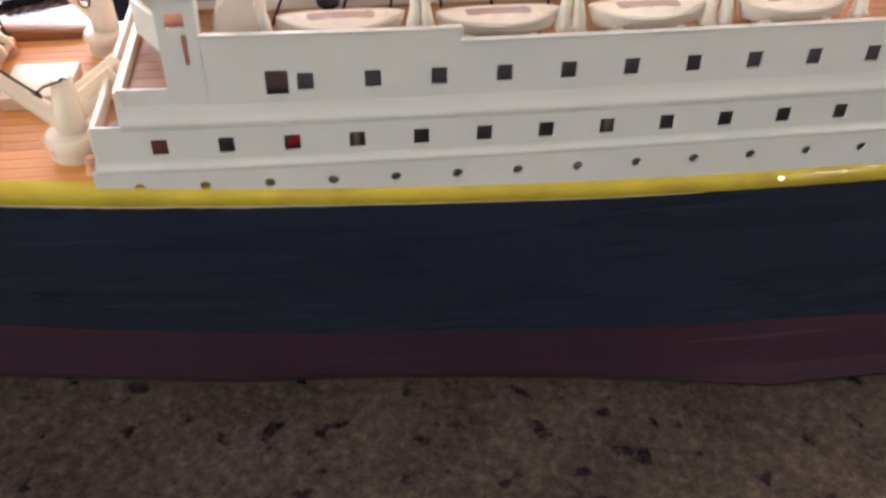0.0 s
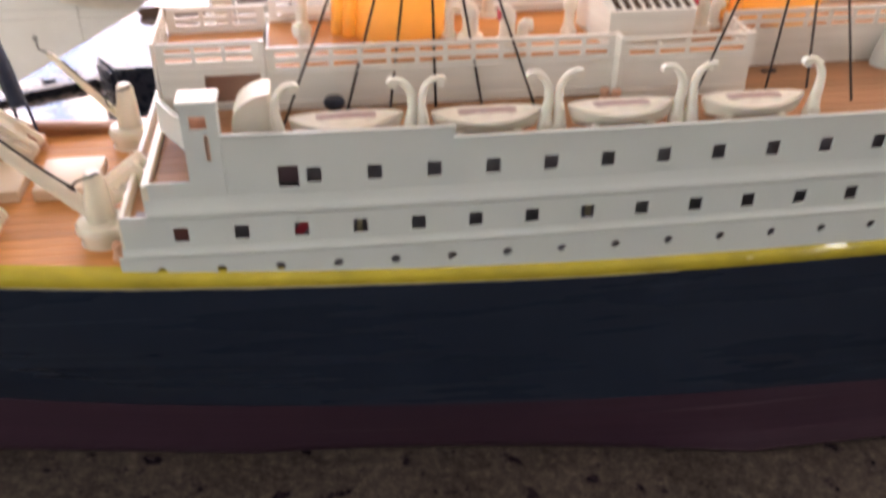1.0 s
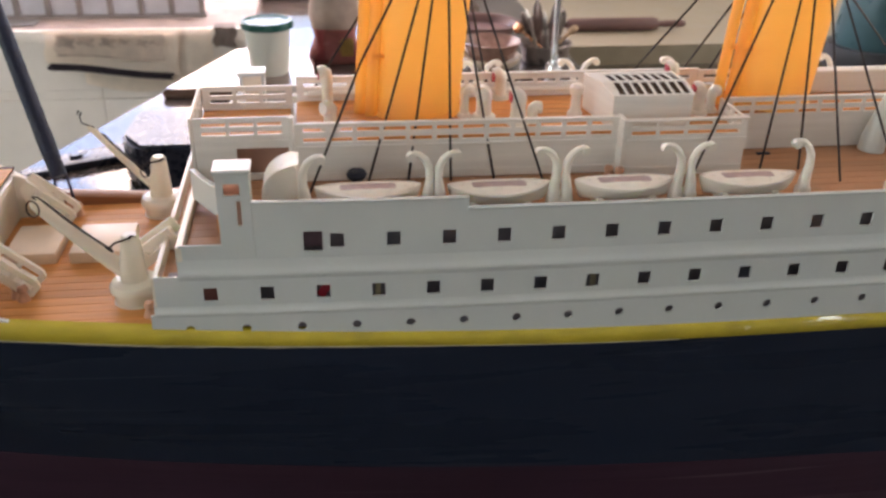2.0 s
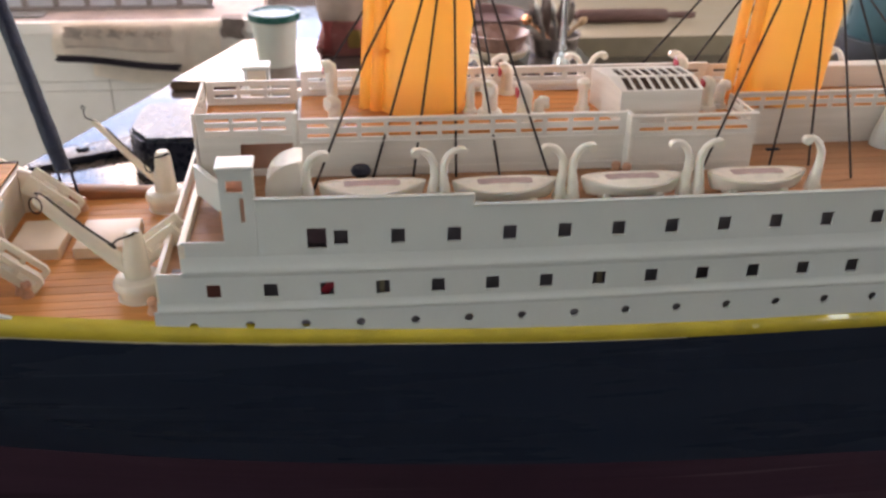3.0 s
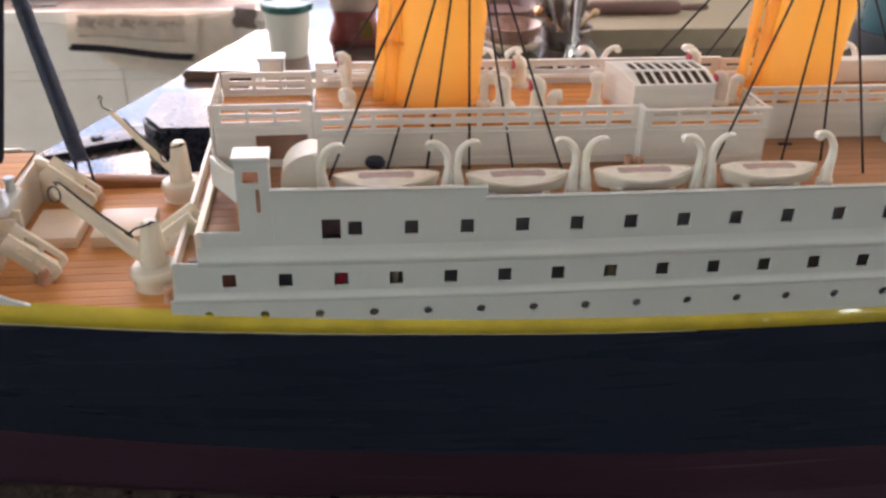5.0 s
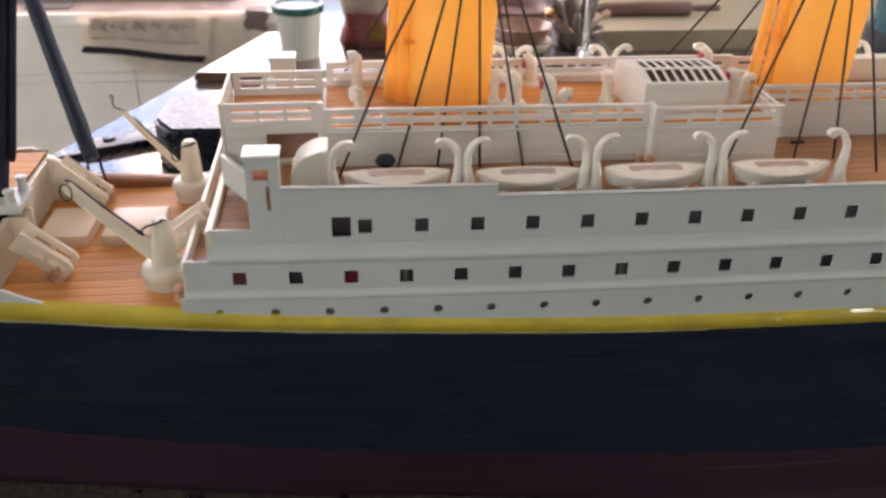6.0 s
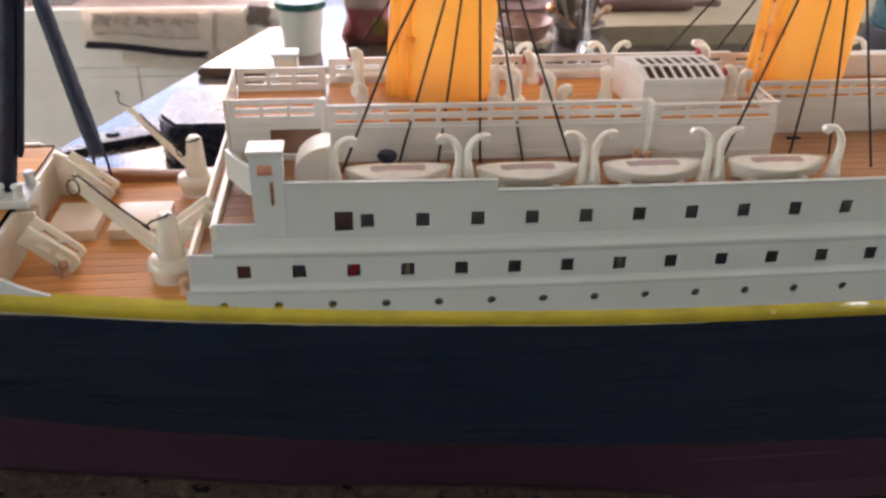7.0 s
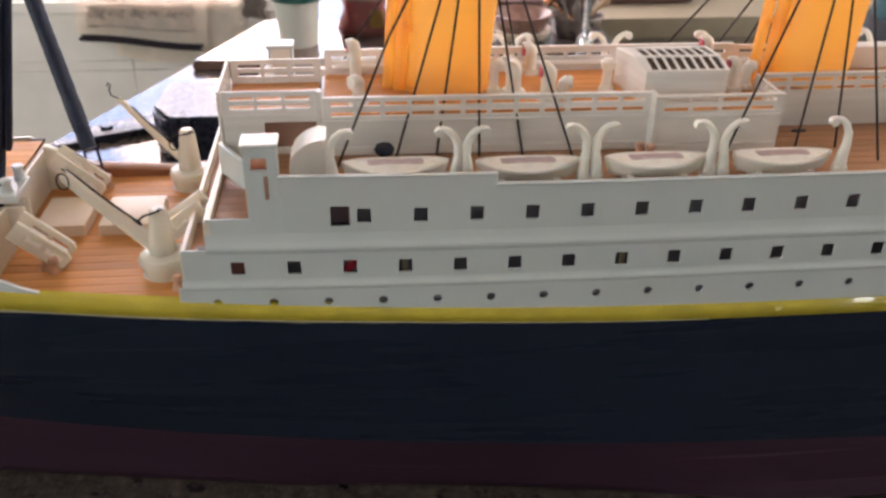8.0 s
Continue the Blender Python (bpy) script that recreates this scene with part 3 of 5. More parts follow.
superstructure = new("superstructure")
superstructure.parent = ship
superstructure["label"] = "stepped white plastic superstructure with rows of square openings"
PH, MH = 0.0019, 0.0022
MV = 0.0025
for mir in (False, True):
    wall("porthole_wall", -0.0195, AFT, [0.09, 0.0991 - PH, 0.0991 + PH, 0.1048], P_X, [PH] * 40, 1, -0.0005, "white wall with round portholes", True, lambda u: hull_top(u) - 0.0006, mir)
    wall("middle_wall", -0.0172, AFT, [0.1052, 0.112 - MV, 0.112 + MV-0.0002, 0.1186], M_X, [MH] * 40, 1, 0.0, "white wall with small square openings", mirror=mir)
    # upper wall: tall bulwark forward, low bulwark aft of the step
    wall("upper_wall", -0.0085, 0.0050, [0.1190, 0.1293], [], [], 0, 0.0008, "low white wall below the bridge", mirror=mir)
    us, cells = edges(0.0153, 0.0825, [0.0335] + U_X[0:], [0.0030] + [MH] * 40)
    vs = [0.1190, 0.130 - 0.0037, 0.130 - MV, 0.130 + MV, 0.130 + 0.0034, 0.1434]
    hs = [(cells[0], j) for j in (1, 2, 3)] + [(i, 2) for i in cells[1:]]
    part("upper_wall", sheet(us, vs, lambda u, v, d, s=mir: (u, 2 * CL - side(u) - 0.0008 - d if s else side(u) + 0.0008 + d, v + rise(u)), hs, 0.0006), WHITE, superstructure, "tall white bulwark with square openings")
    wall("upper_wall", 0.0825, AFT, [0.1190, 0.130 - MV, 0.130 + MV, 0.1398], U_X, [MH] * 40, 1, 0.0008, "white bulwark with square openings", mirror=mir)



def strip(name, x0, x1, prof, material, label="", mirror=False, parent=None):
    """A moulding: a profile of (out, z) pairs swept along the side."""
    bm = bmesh.new()
    xs = [x0 + (x1 - x0) * i / 40 for i in range(41)]
    rows = [[bm.verts.new((x, (2 * CL - side(x) + o) if mirror else side(x) - o, z + rise(x))) for o, z in prof] for x in xs]
    for r0, r1 in zip(rows, rows[1:]):
        for k in range(len(prof)):
            k2 = (k + 1) % len(prof)
            bm.faces.new((r0[k], r1[k], r1[k2], r0[k2]))
    bm.faces.new(rows[0]), bm.faces.new(rows[-1][::-1])
    return part(name, bm, material, parent or superstructure, label, True)


for mir in (False, True):
    strip("moulding", -0.0182, AFT, [(-0.0001, 0.1082), (0.0001, 0.1072), (0.0003, 0.1065), (0.0006, 0.1060), (0.0008, 0.1055), (0.0009, 0.1050), (0.0007, 0.1044), (0.0004, 0.1039), (0.0001, 0.1032), (-0.0003, 0.1024), (-0.001, 0.1024), (-0.001, 0.1082)], WHITE, "flared white skirt with rounded lip", mir)
    strip("moulding", -0.0092, AFT, [(-0.0009, 0.1248), (-0.0006, 0.1228), (-0.0003, 0.1215), (0.0000, 0.1206), (0.0003, 0.1199), (0.0005, 0.1193), (0.0005, 0.1187), (0.0003, 0.1181), (0.0001, 0.1175), (-0.0001, 0.1168), (-0.0004, 0.1160), (-0.002, 0.1160), (-0.002, 0.1248)], WHITE, "flared white skirt with rounded lip", mir)
    strip("rail_cap", 0.0150, 0.0825, [(-0.0004, 0.1432), (-0.0002, 0.1439), (-0.0012, 0.1442), (-0.0022, 0.1439), (-0.0020, 0.1432)], WHITE, "", mir)
    strip("rail_cap", 0.0828, AFT, [(-0.0004, 0.1396), (-0.0002, 0.1403), (-0.0012, 0.1407), (-0.0022, 0.1403), (-0.0020, 0.1396)], WHITE, "", mir)
    part("bulwark_end", box(0.0815, 0.0833, (2 * CL - 0.0036 if mir else 0.0014), (2 * CL - 0.0014 if mir else 0.0036), 0.1394, 0.1438), WHITE, superstructure)

# sheets coloured as the shaded inside, with coloured scraps that show through some openings
part("liner", sheet([-0.014, 0.02, 0.06, 0.12, AFT - 0.004], [0.092, 0.1155], lambda u, v, d: (u, 0.0085 + side(u) + d, v)), SHADE, superstructure, "grey-violet sheet coloured as the shade inside the walls")
part("liner", sheet([0.0075, 0.06, 0.12, AFT - 0.004], [0.1157, 0.1335], lambda u, v, d: (u, 0.0085 + side(u) + d, v)), SHADE, superstructure, "grey-violet sheet coloured as the shade inside the walls")
part("porthole_shade", sheet([-0.0150, 0.02, 0.06, 0.12, AFT - 0.004], [0.0950, 0.1035], lambda u, v, d: (u, 0.0016 + side(u) + d, v), (), 0.0006), SHADE, superstructure, "grey strip coloured as the shade behind the portholes")
part("inner_card", box(-0.0045, 0.0045, 0.0052, 0.006, 0.107, 0.118), RUST, superstructure, "red-brown card behind an opening")
part("inner_card", box(0.0355, 0.0385, 0.0045, 0.0052, 0.108, 0.118, m=Matrix.Translation((0.037, 0, 0.112)) @ Matrix.Rotation(radians(35), 4, "Y") @ Matrix.Translation((-0.037, 0, -0.112))), REDB, superstructure, "red scrap behind an opening")
part("inner_card", box(0.0530, 0.0548, 0.0045, 0.0052, 0.107, 0.118), OLIVE, superstructure, "pale scrap behind an opening")
part("inner_card", box(0.1265, 0.1285, 0.0040, 0.0048, 0.107, 0.118), OLIVE, superstructure, "pale scrap behind an opening")
part("inner_card", box(0.030, 0.0372, 0.0075, 0.008, 0.1255, 0.135), PLUM, superstructure, "plum-grey card behind an opening")
part("aft_closing_wall", box(AFT, AFT + 0.002, 0.0, 2 * CL, 0.088, 0.142), WHITE, superstructure)


# ---- decks
def deck(name, x0, x1, y0, y1, z, label, thick=0.0016, lining=CAULK):
    return part(name, box(x0, x1, y0, y1, z - thick, z - 0.0004, bevel=0), lining, ship, label)


def planks(parent, x0, x1, y0, y1, z, width=0.0050, curve=None, wood=WOOD):
    made = {}
    n = max(1, round((y1 - y0) / width))
    w = (y1 - y0) / n
    for i in range(n):
        a = y0 + i * w
        lo, hi = x0, x1
        if curve:
            lo, hi = curve(a, a + w)
            if hi - lo < 0.004:
                continue
        key = (round(lo, 4), round(hi, 4))
        if key not in made:
            bm = box(0, hi - lo, 0.00012, w - 0.00012, -0.0005, 0.0, bevel=0.00008)
            made[key] = part("plank", bm, wood, parent, m=at(lo, a, z))
        else:
            o = made[key].copy()
            scene.collection.objects.link(o)
            o.matrix_basis = at(lo, a, z)


WELL = 0.1010


def deck_shape(name, x0, x1, z, material, label, inset=0.001):
    """A deck sheet that follows both sides of the hull."""
    bm = bmesh.new()
    xs = [x0 + (x1 - x0) * i / 24 for i in range(25)]
    rows = [[bm.verts.new((x, side(x) + inset, zz)) for zz in (z - 0.0016, z - 0.0004)] + [bm.verts.new((x, far(x) - inset, zz)) for zz in (z - 0.0004, z - 0.0016)] for x in xs]
    for r0, r1 in zip(rows, rows[1:]):
        for k in range(4):
            bm.faces.new((r0[k], r1[k], r1[(k + 1) % 4], r0[(k + 1) % 4]))
    bm.faces.new(rows[0]), bm.faces.new(rows[-1][::-1])
    return part(name, bm, material, ship, label)


well_deck = deck_shape("well_deck", -0.090, -0.016, WELL, CAULK, "orange-brown planked well deck")
planks(well_deck, -0.086, -0.016, 0.0052, 0.1020, WELL)
fore_deck = deck_shape("fore_deck", -0.235, -0.0865, 0.1190, CAULK, "orange-brown planked fore deck")


def fore_run(a, b):
    lo = -0.086
    for k in range(120):
        x = -0.086 - 0.149 * k / 120
        if side(x) + 0.002 > a or far(x) - 0.002 < b:
            break
        lo = x
    return lo, -0.086


planks(fore_deck, 0, 0, 0.010, 0.1000, 0.1190, curve=fore_run)
bridge_deck = deck("bridge_deck", -0.0075, 0.0285, 0.006, 2 * CL - 0.006, 0.1266, "narrow planked deck before the bridge")
planks(bridge_deck, -0.0068, 0.0285, 0.006, 2 * CL - 0.006, 0.1266, wood=SHADEWOOD)
boat_deck = deck("boat_deck", 0.0064, AFT, 0.0046, 2 * CL - 0.0046, 0.1350, "planked boat deck, wood coloured duller for shade")
planks(boat_deck, 0.0064, AFT - 0.001, 0.0050, 2 * CL - 0.0050, 0.1350, wood=SHADEWOOD)
stern_deck = deck_shape("stern_deck", AFT + 0.002, 0.462, 0.0935, WOOD, "plain brown stern deck")
tier_deck = deck("tier_deck", -0.0164, -0.0072, 0.0046, 2 * CL - 0.0046, 0.1140, "narrow brown step of the superstructure", lining=SHADEWOOD)

# ---- fore part: white side of the fore deck, bulkhead, bulwarks
for mir in (False, True):
    bm = bmesh.new()
    xs = [-0.235 + (0.235 - 0.064) * i / 30 for i in range(31)]
    rows = []
    for x in xs:
        top = hull_top(x) + 0.013 * min(1.0, max(0.0, (-0.064 - x) / 0.030)) ** 1.3
        y = side(x)
        if mir:
            top = min(top, 0.1196)
        q = [(y, hull_top(x) - 0.001), (y, top), (y + 0.0015, top), (y + 0.0015, hull_top(x) - 0.001)]
        rows.append([bm.verts.new((x, far(x) + y - a if mir else a, z)) for a, z in q])
    for r0, r1 in zip(rows, rows[1:]):
        for k in range(4):
            bm.faces.new((r0[k], r1[k], r1[(k + 1) % 4], r0[(k + 1) % 4]))
    bm.faces.new(rows[0]), bm.faces.new(rows[-1][::-1])
    part("fore_bulwark", bm, CREAM if mir else WHITE, ship, "thin cream edge of the fore deck" if mir else "white fore deck side above the stripe")
# far side of the well: a low brown strip that meets a swept cream wall
bm = bmesh.new()
rows = []
for i in range(25):
    x = -0.0745 + 0.0595 * i / 24
    y, top = far(x), hull_top(x) + 0.0008
    rows.append([bm.verts.new(p) for p in ((x, y - 0.0040, 0.1), (x, y - 0.0040, top - 0.0006), (x, y - 0.0032, top), (x, y + 0.0022, top), (x, y + 0.0022, top - 0.0012))])
for r0, r1 in zip(rows, rows[1:]):
    for k in range(5):
        bm.faces.new((r0[k], r1[k], r1[(k + 1) % 5], r0[(k + 1) % 5]))
bm.faces.new(rows[0]), bm.faces.new(rows[-1][::-1])
part("well_bulwark", bm, BROWN, ship, "low brown stained bulwark", True)
bm = bmesh.new()
rows = []
for i in range(21):
    q = i / 20
    a = q * math.pi / 2
    x, y = -0.0840 + 0.0150 * math.sin(a), 0.0920 + 0.0110 * (1 - math.cos(a))
    nx, ny = -math.sin(a * 0.9), math.cos(a * 0.9)
    top = 0.1045 + 0.0150 * (1 - q * q * (3 - 2 * q))
    rows.append([bm.verts.new(p) for p in ((x, y, 0.1), (x, y, top - 0.0006), (x + nx * 0.0006, y + ny * 0.0006, top), (x + nx * 0.0016, y + ny * 0.0016, top), (x + nx * 0.0022, y + ny * 0.0022, top - 0.0006), (x + nx * 0.0022, y + ny * 0.0022, 0.1))])
for r0, r1 in zip(rows, rows[1:]):
    for k in range(6):
        bm.faces.new((r0[k], r1[k], r1[(k + 1) % 6], r0[(k + 1) % 6]))
bm.faces.new(rows[0]), bm.faces.new(rows[-1][::-1])
part("swept_wall", bm, CREAM, ship, "cream wall sweeping up to the fore deck", True)

# bulkhead at the break of the fore deck, with a gap amidships
for y0, y1, x0 in ((0.0080, 0.0430, -0.0850), (0.0490, 0.0990, -0.0862)):
    part("fore_bulkhead", box(x0, x0 + 0.0022, y0, y1, 0.1006, 0.1178), CREAM, ship, "white bulkhead at the break of the deck")
for y in (0.0492, 0.0428):
    part("bulkhead_wing", box(-0.0840, -0.0770, y - 0.0008, y + 0.0008, 0.1100, 0.1178, bevel=0.0004), CREAM, ship)


def ladder(x, y, z, length, angle, width=0.0085, heading=0):
    """A ladder between two flat side plates, each with two long slots and a rounded foot."""
    root = new("ladder")
    root.parent = ship
    root.matrix_basis = at(x, y, z, 0, 0, heading) @ pose(0, 0, 0, 0, angle, 0)
    root["label"] = "cream plastic ladder with slotted side plates"
    us = [0, length * 0.24, length * 0.28, length * 0.47, length * 0.51, length * 0.60, length * 0.64, length * 0.86, length * 0.90, length * 0.96, length]
    vs = [-0.0024, -0.0006, 0.0008, 0.0028, 0.0040, 0.0050]
    mid, half = 0.0013, 0.0037
    for s in (-1, 1):
        def place(u, v, d):
            e = max(0.0, (u - length * 0.86) / (length * 0.14))
            return (u, s * width / 2 - 0.0007 + d, mid + (v - mid) * (1 - 0.42 * e * e))
        part("side_plate", sheet(us, vs, place, [(i, 2) for i in (1, 2, 3, 5, 6, 7)], 0.0014), CREAM, root)
    n = int(length / 0.0034)
    for i in range(n):
        part("step", box(0.001 + i * length / n, 0.0028 + i * length / n, -width / 2 + 0.0007, width / 2 - 0.0007, -0.0012, -0.0004, bevel=0), CREAM, root)
    part("back_plate", box(0.0005, length * 0.92, -width / 2 + 0.0008, width / 2 - 0.0008, -0.0022, -0.0014, bevel=0), CREAM, root)
    return root


ladder(-0.0770, 0.0300, 0.1165, 0.0208, 42, 0.0076)
ladder(-0.0785, 0.0850, 0.1180, 0.0225, 42, 0.0080)
ladder(-0.0135, 0.0385, 0.1180, 0.0245, 36, 0.0085, 180)


# bollards and small fittings
def bollard(x, y, z, s=1.0):
    return part("bollard", lathe([(0, 0.0072 * s), (0.0018 * s, 0.0068 * s), (0.0024 * s, 0.005 * s), (0.0017 * s, 0.0035 * s), (0.0026 * s, 0.0008 * s), (0.0028 * s, 0)], 12), PINK, ship, "bare pinkish resin bollard", True, at(x, y, z))


for x, y in ((-0.0645, 0.0935), (-0.0615, 0.0925), (-0.0650, 0.0255), (-0.0675, 0.0275), (-0.0212, 0.0105)):
    bollard(x, y, WELL, 0.8)

# hatches
HATCH = mat("matt_cream_plastic", (0.74, 0.59, 0.44), 0.45, var=0.03, scale=120, bump=0.04, bscale=200, spec=0.2)
for x0, x1, y0, y1 in ((-0.0784, -0.0602, 0.0500, 0.0745), (-0.0556, -0.0345, 0.0495, 0.0735)):
    hatch = part("hatch", box(x0, x1, y0, y1, WELL, WELL + 0.0048, bevel=0.0009), HATCH, ship, "thick cream-white hatch cover", True)
    part("coaming", box(x0 + 0.001, x1 - 0.001, y0 + 0.001, y1 - 0.001, WELL, WELL + 0.0016), WHITE, hatch)


# cranes
def crane(x, y, z, up, stout):
    root = new("deck_crane")
    root.parent = ship
    root.matrix_basis = at(x, y, z)
    root["label"] = "cream plastic deck crane with slanted jib"
    part("base", lathe([(0, 0.0080), (0.0056, 0.0080), (0.0076, 0.0073), (0.0084, 0.0060), (0.0084, 0.0046), (0.0073, 0.0041), (0.0070, 0.0004), (0.0076, 0.0)], 28), CREAM, root, "round two-step base", True)
    bm = bmesh.new()
    add_tube(bm, [(0, 0, 0.0076), (0, 0, 0.014), (0.0004, 0, 0.0185), (0.0006, 0, 0.0236), (0.0006, 0, 0.0246)], [0.0046, 0.0042, 0.0036, 0.0030, 0.0022], 10)
    part("post", bm, CREAM, root, "tapered post", True)
    part("cheek", box(-0.0036, 0.0012, -0.0036, 0.0036, 0.0065, 0.0115, bevel=0.0008), CREAM, root)
    j = up - Vector((0, 0, 0.0078))
    bm = tube([Vector((0.0005, 0, 0.0078)), Vector((0, 0, 0.0078)) + j * 0.25, Vector((0, 0, 0.0078)) + j * 0.8, Vector((0, 0, 0.0078)) + j * 0.97, Vector((0, 0, 0.0078)) + j], [stout * r for r in (0.0027, 0.0027, 0.0023, 0.0021, 0.0012)], 12, True, 0.75)
    part("jib", bm, CREAM, root, "slanted tapering jib", True)
    tip = Vector((0, 0, 0.0078)) + j
    if stout < 1:
        # a bent wire hook stands up from the tip, and a coil hangs by the post
        hook = [tip + Vector(p) for p in ((0.0022, 0, -0.0008), (-0.0002, -0.0004, 0.0002), (-0.0022, -0.0004, 0.0012), (-0.0026, -0.0004, 0.0036), (-0.0018, -0.0004, 0.0054), (-0.0026, -0.0004, 0.0062), (-0.0032, -0.0004, 0.0048))]
        part("hook_wire", tube(hook, 0.00030, 6), WIRE, root, "bent hook of thin wire", True)
        coil = [Vector((-0.0044 + 0.0018 * math.cos(a), -0.0036, 0.0196 + 0.0024 * math.sin(a))) for a in (4 * math.pi * k / 26 for k in range(27))]
        part("wire_coil", tube(coil, 0.00028, 6), WIRE, root, "coil of dark wire", True)
        p0, p1, p2 = tip + Vector((0.0050, -0.0012, -0.0030)), Vector((-0.0060, -0.0036, 0.0215)), Vector((0.0020, -0.0030, 0.0238))
    else:
        ring = [tip + Vector((0.0019 * math.cos(a) + 0.0006, -0.0024, 0.0029 * math.sin(a) - 0.0016)) for a in (2 * math.pi * k / 16 for k in range(17))]
        part("hook_wire", tube(ring, 0.00026, 6), WIRE, root, "loop of thin dark wire", True)
        p0, p1, p2 = tip + Vector((0.0044, -0.0024, 0.0010)), Vector((-0.0056, -0.0040, 0.0218)), Vector((0.0010, -0.0030, 0.0246))
        curl = [p0, p0 + Vector((-0.0016, 0, 0.0016)), p0 + Vector((-0.0032, 0, 0.0018)), p0 + Vector((-0.0022, 0, 0.0006))]
        part("cord_curl", tube(curl, 0.00030, 6), CORD, root, "curled cord end", True)
    sag = [p0.lerp(p1, k / 8) - Vector((0, 0, 0.0006 * math.sin(math.pi * k / 8))) for k in range(9)]
    loose = [p1, p1.lerp(p2, 0.3) + Vector((0, 0, 0.0008)), p1.lerp(p2, 0.6) + Vector((0, 0, 0.0004)), p2]
    part("hoist_cord", tube(sag, 0.00040, 6), CORD, root, "thin black hoist cord", True)
    part("loose_cord", tube(loose, 0.00036, 6), CORD, root, "loose cord to the post head", True)
    part("cord_knot", tube([p1 + Vector((-0.0012, -0.0003, 0.0008)), p1, p1 + Vector((0.0012, -0.0002, -0.0014))], [0.0003, 0.0008, 0.0004], 8), CORD, root, "black knot", True)
    part("cord_end", tube([p2, p2 + Vector((0.0008, 0, 0.0008)), p2 + Vector((0.0022, 0, 0.0004))], [0.0006, 0.0004, 0.0001], 6), CORD, root, "frayed cord end", True)
    return root


crane(-0.0273, 0.0225, WELL, Vector((-0.0285, 0.0025, 0.0365)), 1.0)
crane(-0.0280, 0.0920, WELL, Vector((-0.0240, 0.0005, 0.0380)), 0.58)

# mast and booms
def ridged(bm, points, radii, count, seed, sides=14):
    """A printed spar: a tube whose layers stand out unevenly."""
    rng = random.Random(seed)
    pts, rs = [], []
    for k in range(count + 1):
        f = k / count * (len(points) - 1)
        i = min(int(f), len(points) - 2)
        pts.append(Vector(points[i]).lerp(Vector(points[i + 1]), f - i))
        rs.append((radii[i] + (radii[i + 1] - radii[i]) * (f - i)) * (1 + rng.uniform(-0.035, 0.035)))
    return add_tube(bm, pts, rs, sides)


mast = part("mast", ridged(bmesh.new(), [(-0.0888, 0.0530, 0.1225), (-0.0823, 0.0530, 0.15), (-0.0562, 0.0530, 0.27)], [0.0034, 0.0033, 0.0029], 70, 3, 16), DARKBLUE, ship, "dark blue plastic mast", True)
part("stowed_boom", tube([(-0.0812, 0.0525, 0.1350), (-0.0808, 0.0525, 0.1370), (-0.0525, 0.0525, 0.27)], [0.0008, 0.0013, 0.0012], 10), DARKBLUE, mast, "thin boom stowed along the mast", True)
part("mast_step", box(-0.0985, -0.0785, 0.0420, 0.0590, 0.1191, 0.1222, bevel=0.0006), WHITE, ship, "white mast step plate")
for x, y in ((-0.0945, 0.0450), (-0.0885, 0.0455), (-0.0820, 0.0450), (-0.0815, 0.0570)):
    part("bitt", lathe([(0, 0.0052), (0.0018, 0.0052), (0.0022, 0.0044), (0.0016, 0.0036), (0.0018, 0.0006), (0.0024, 0.0)], 14), WHITE, ship, "small white bitt", True, at(x, y, 0.1222))
bm = bmesh.new()
a0, a1 = Vector((-0.0681, 0.0980, 0.1158)), Vector((-0.1156, 0.1660, 0.2531))
ridged(bm, [a0, a0.lerp(a1, 0.08), a0.lerp(a1, 0.5), a1], [0.0031, 0.0034, 0.0031, 0.0025], 90, 8)
boom = part("cargo_boom", bm, DARKBLUE, ship, "dark blue pitted cargo boom, leaning", True)
for dx in (-0.0022, 0.0028):
    part("prong", tube([a0 + Vector((dx, 0, 0.001)), a0 + Vector((dx * 1.2, 0.002, -0.0110))], 0.0006, 8), DARKBLUE, boom)


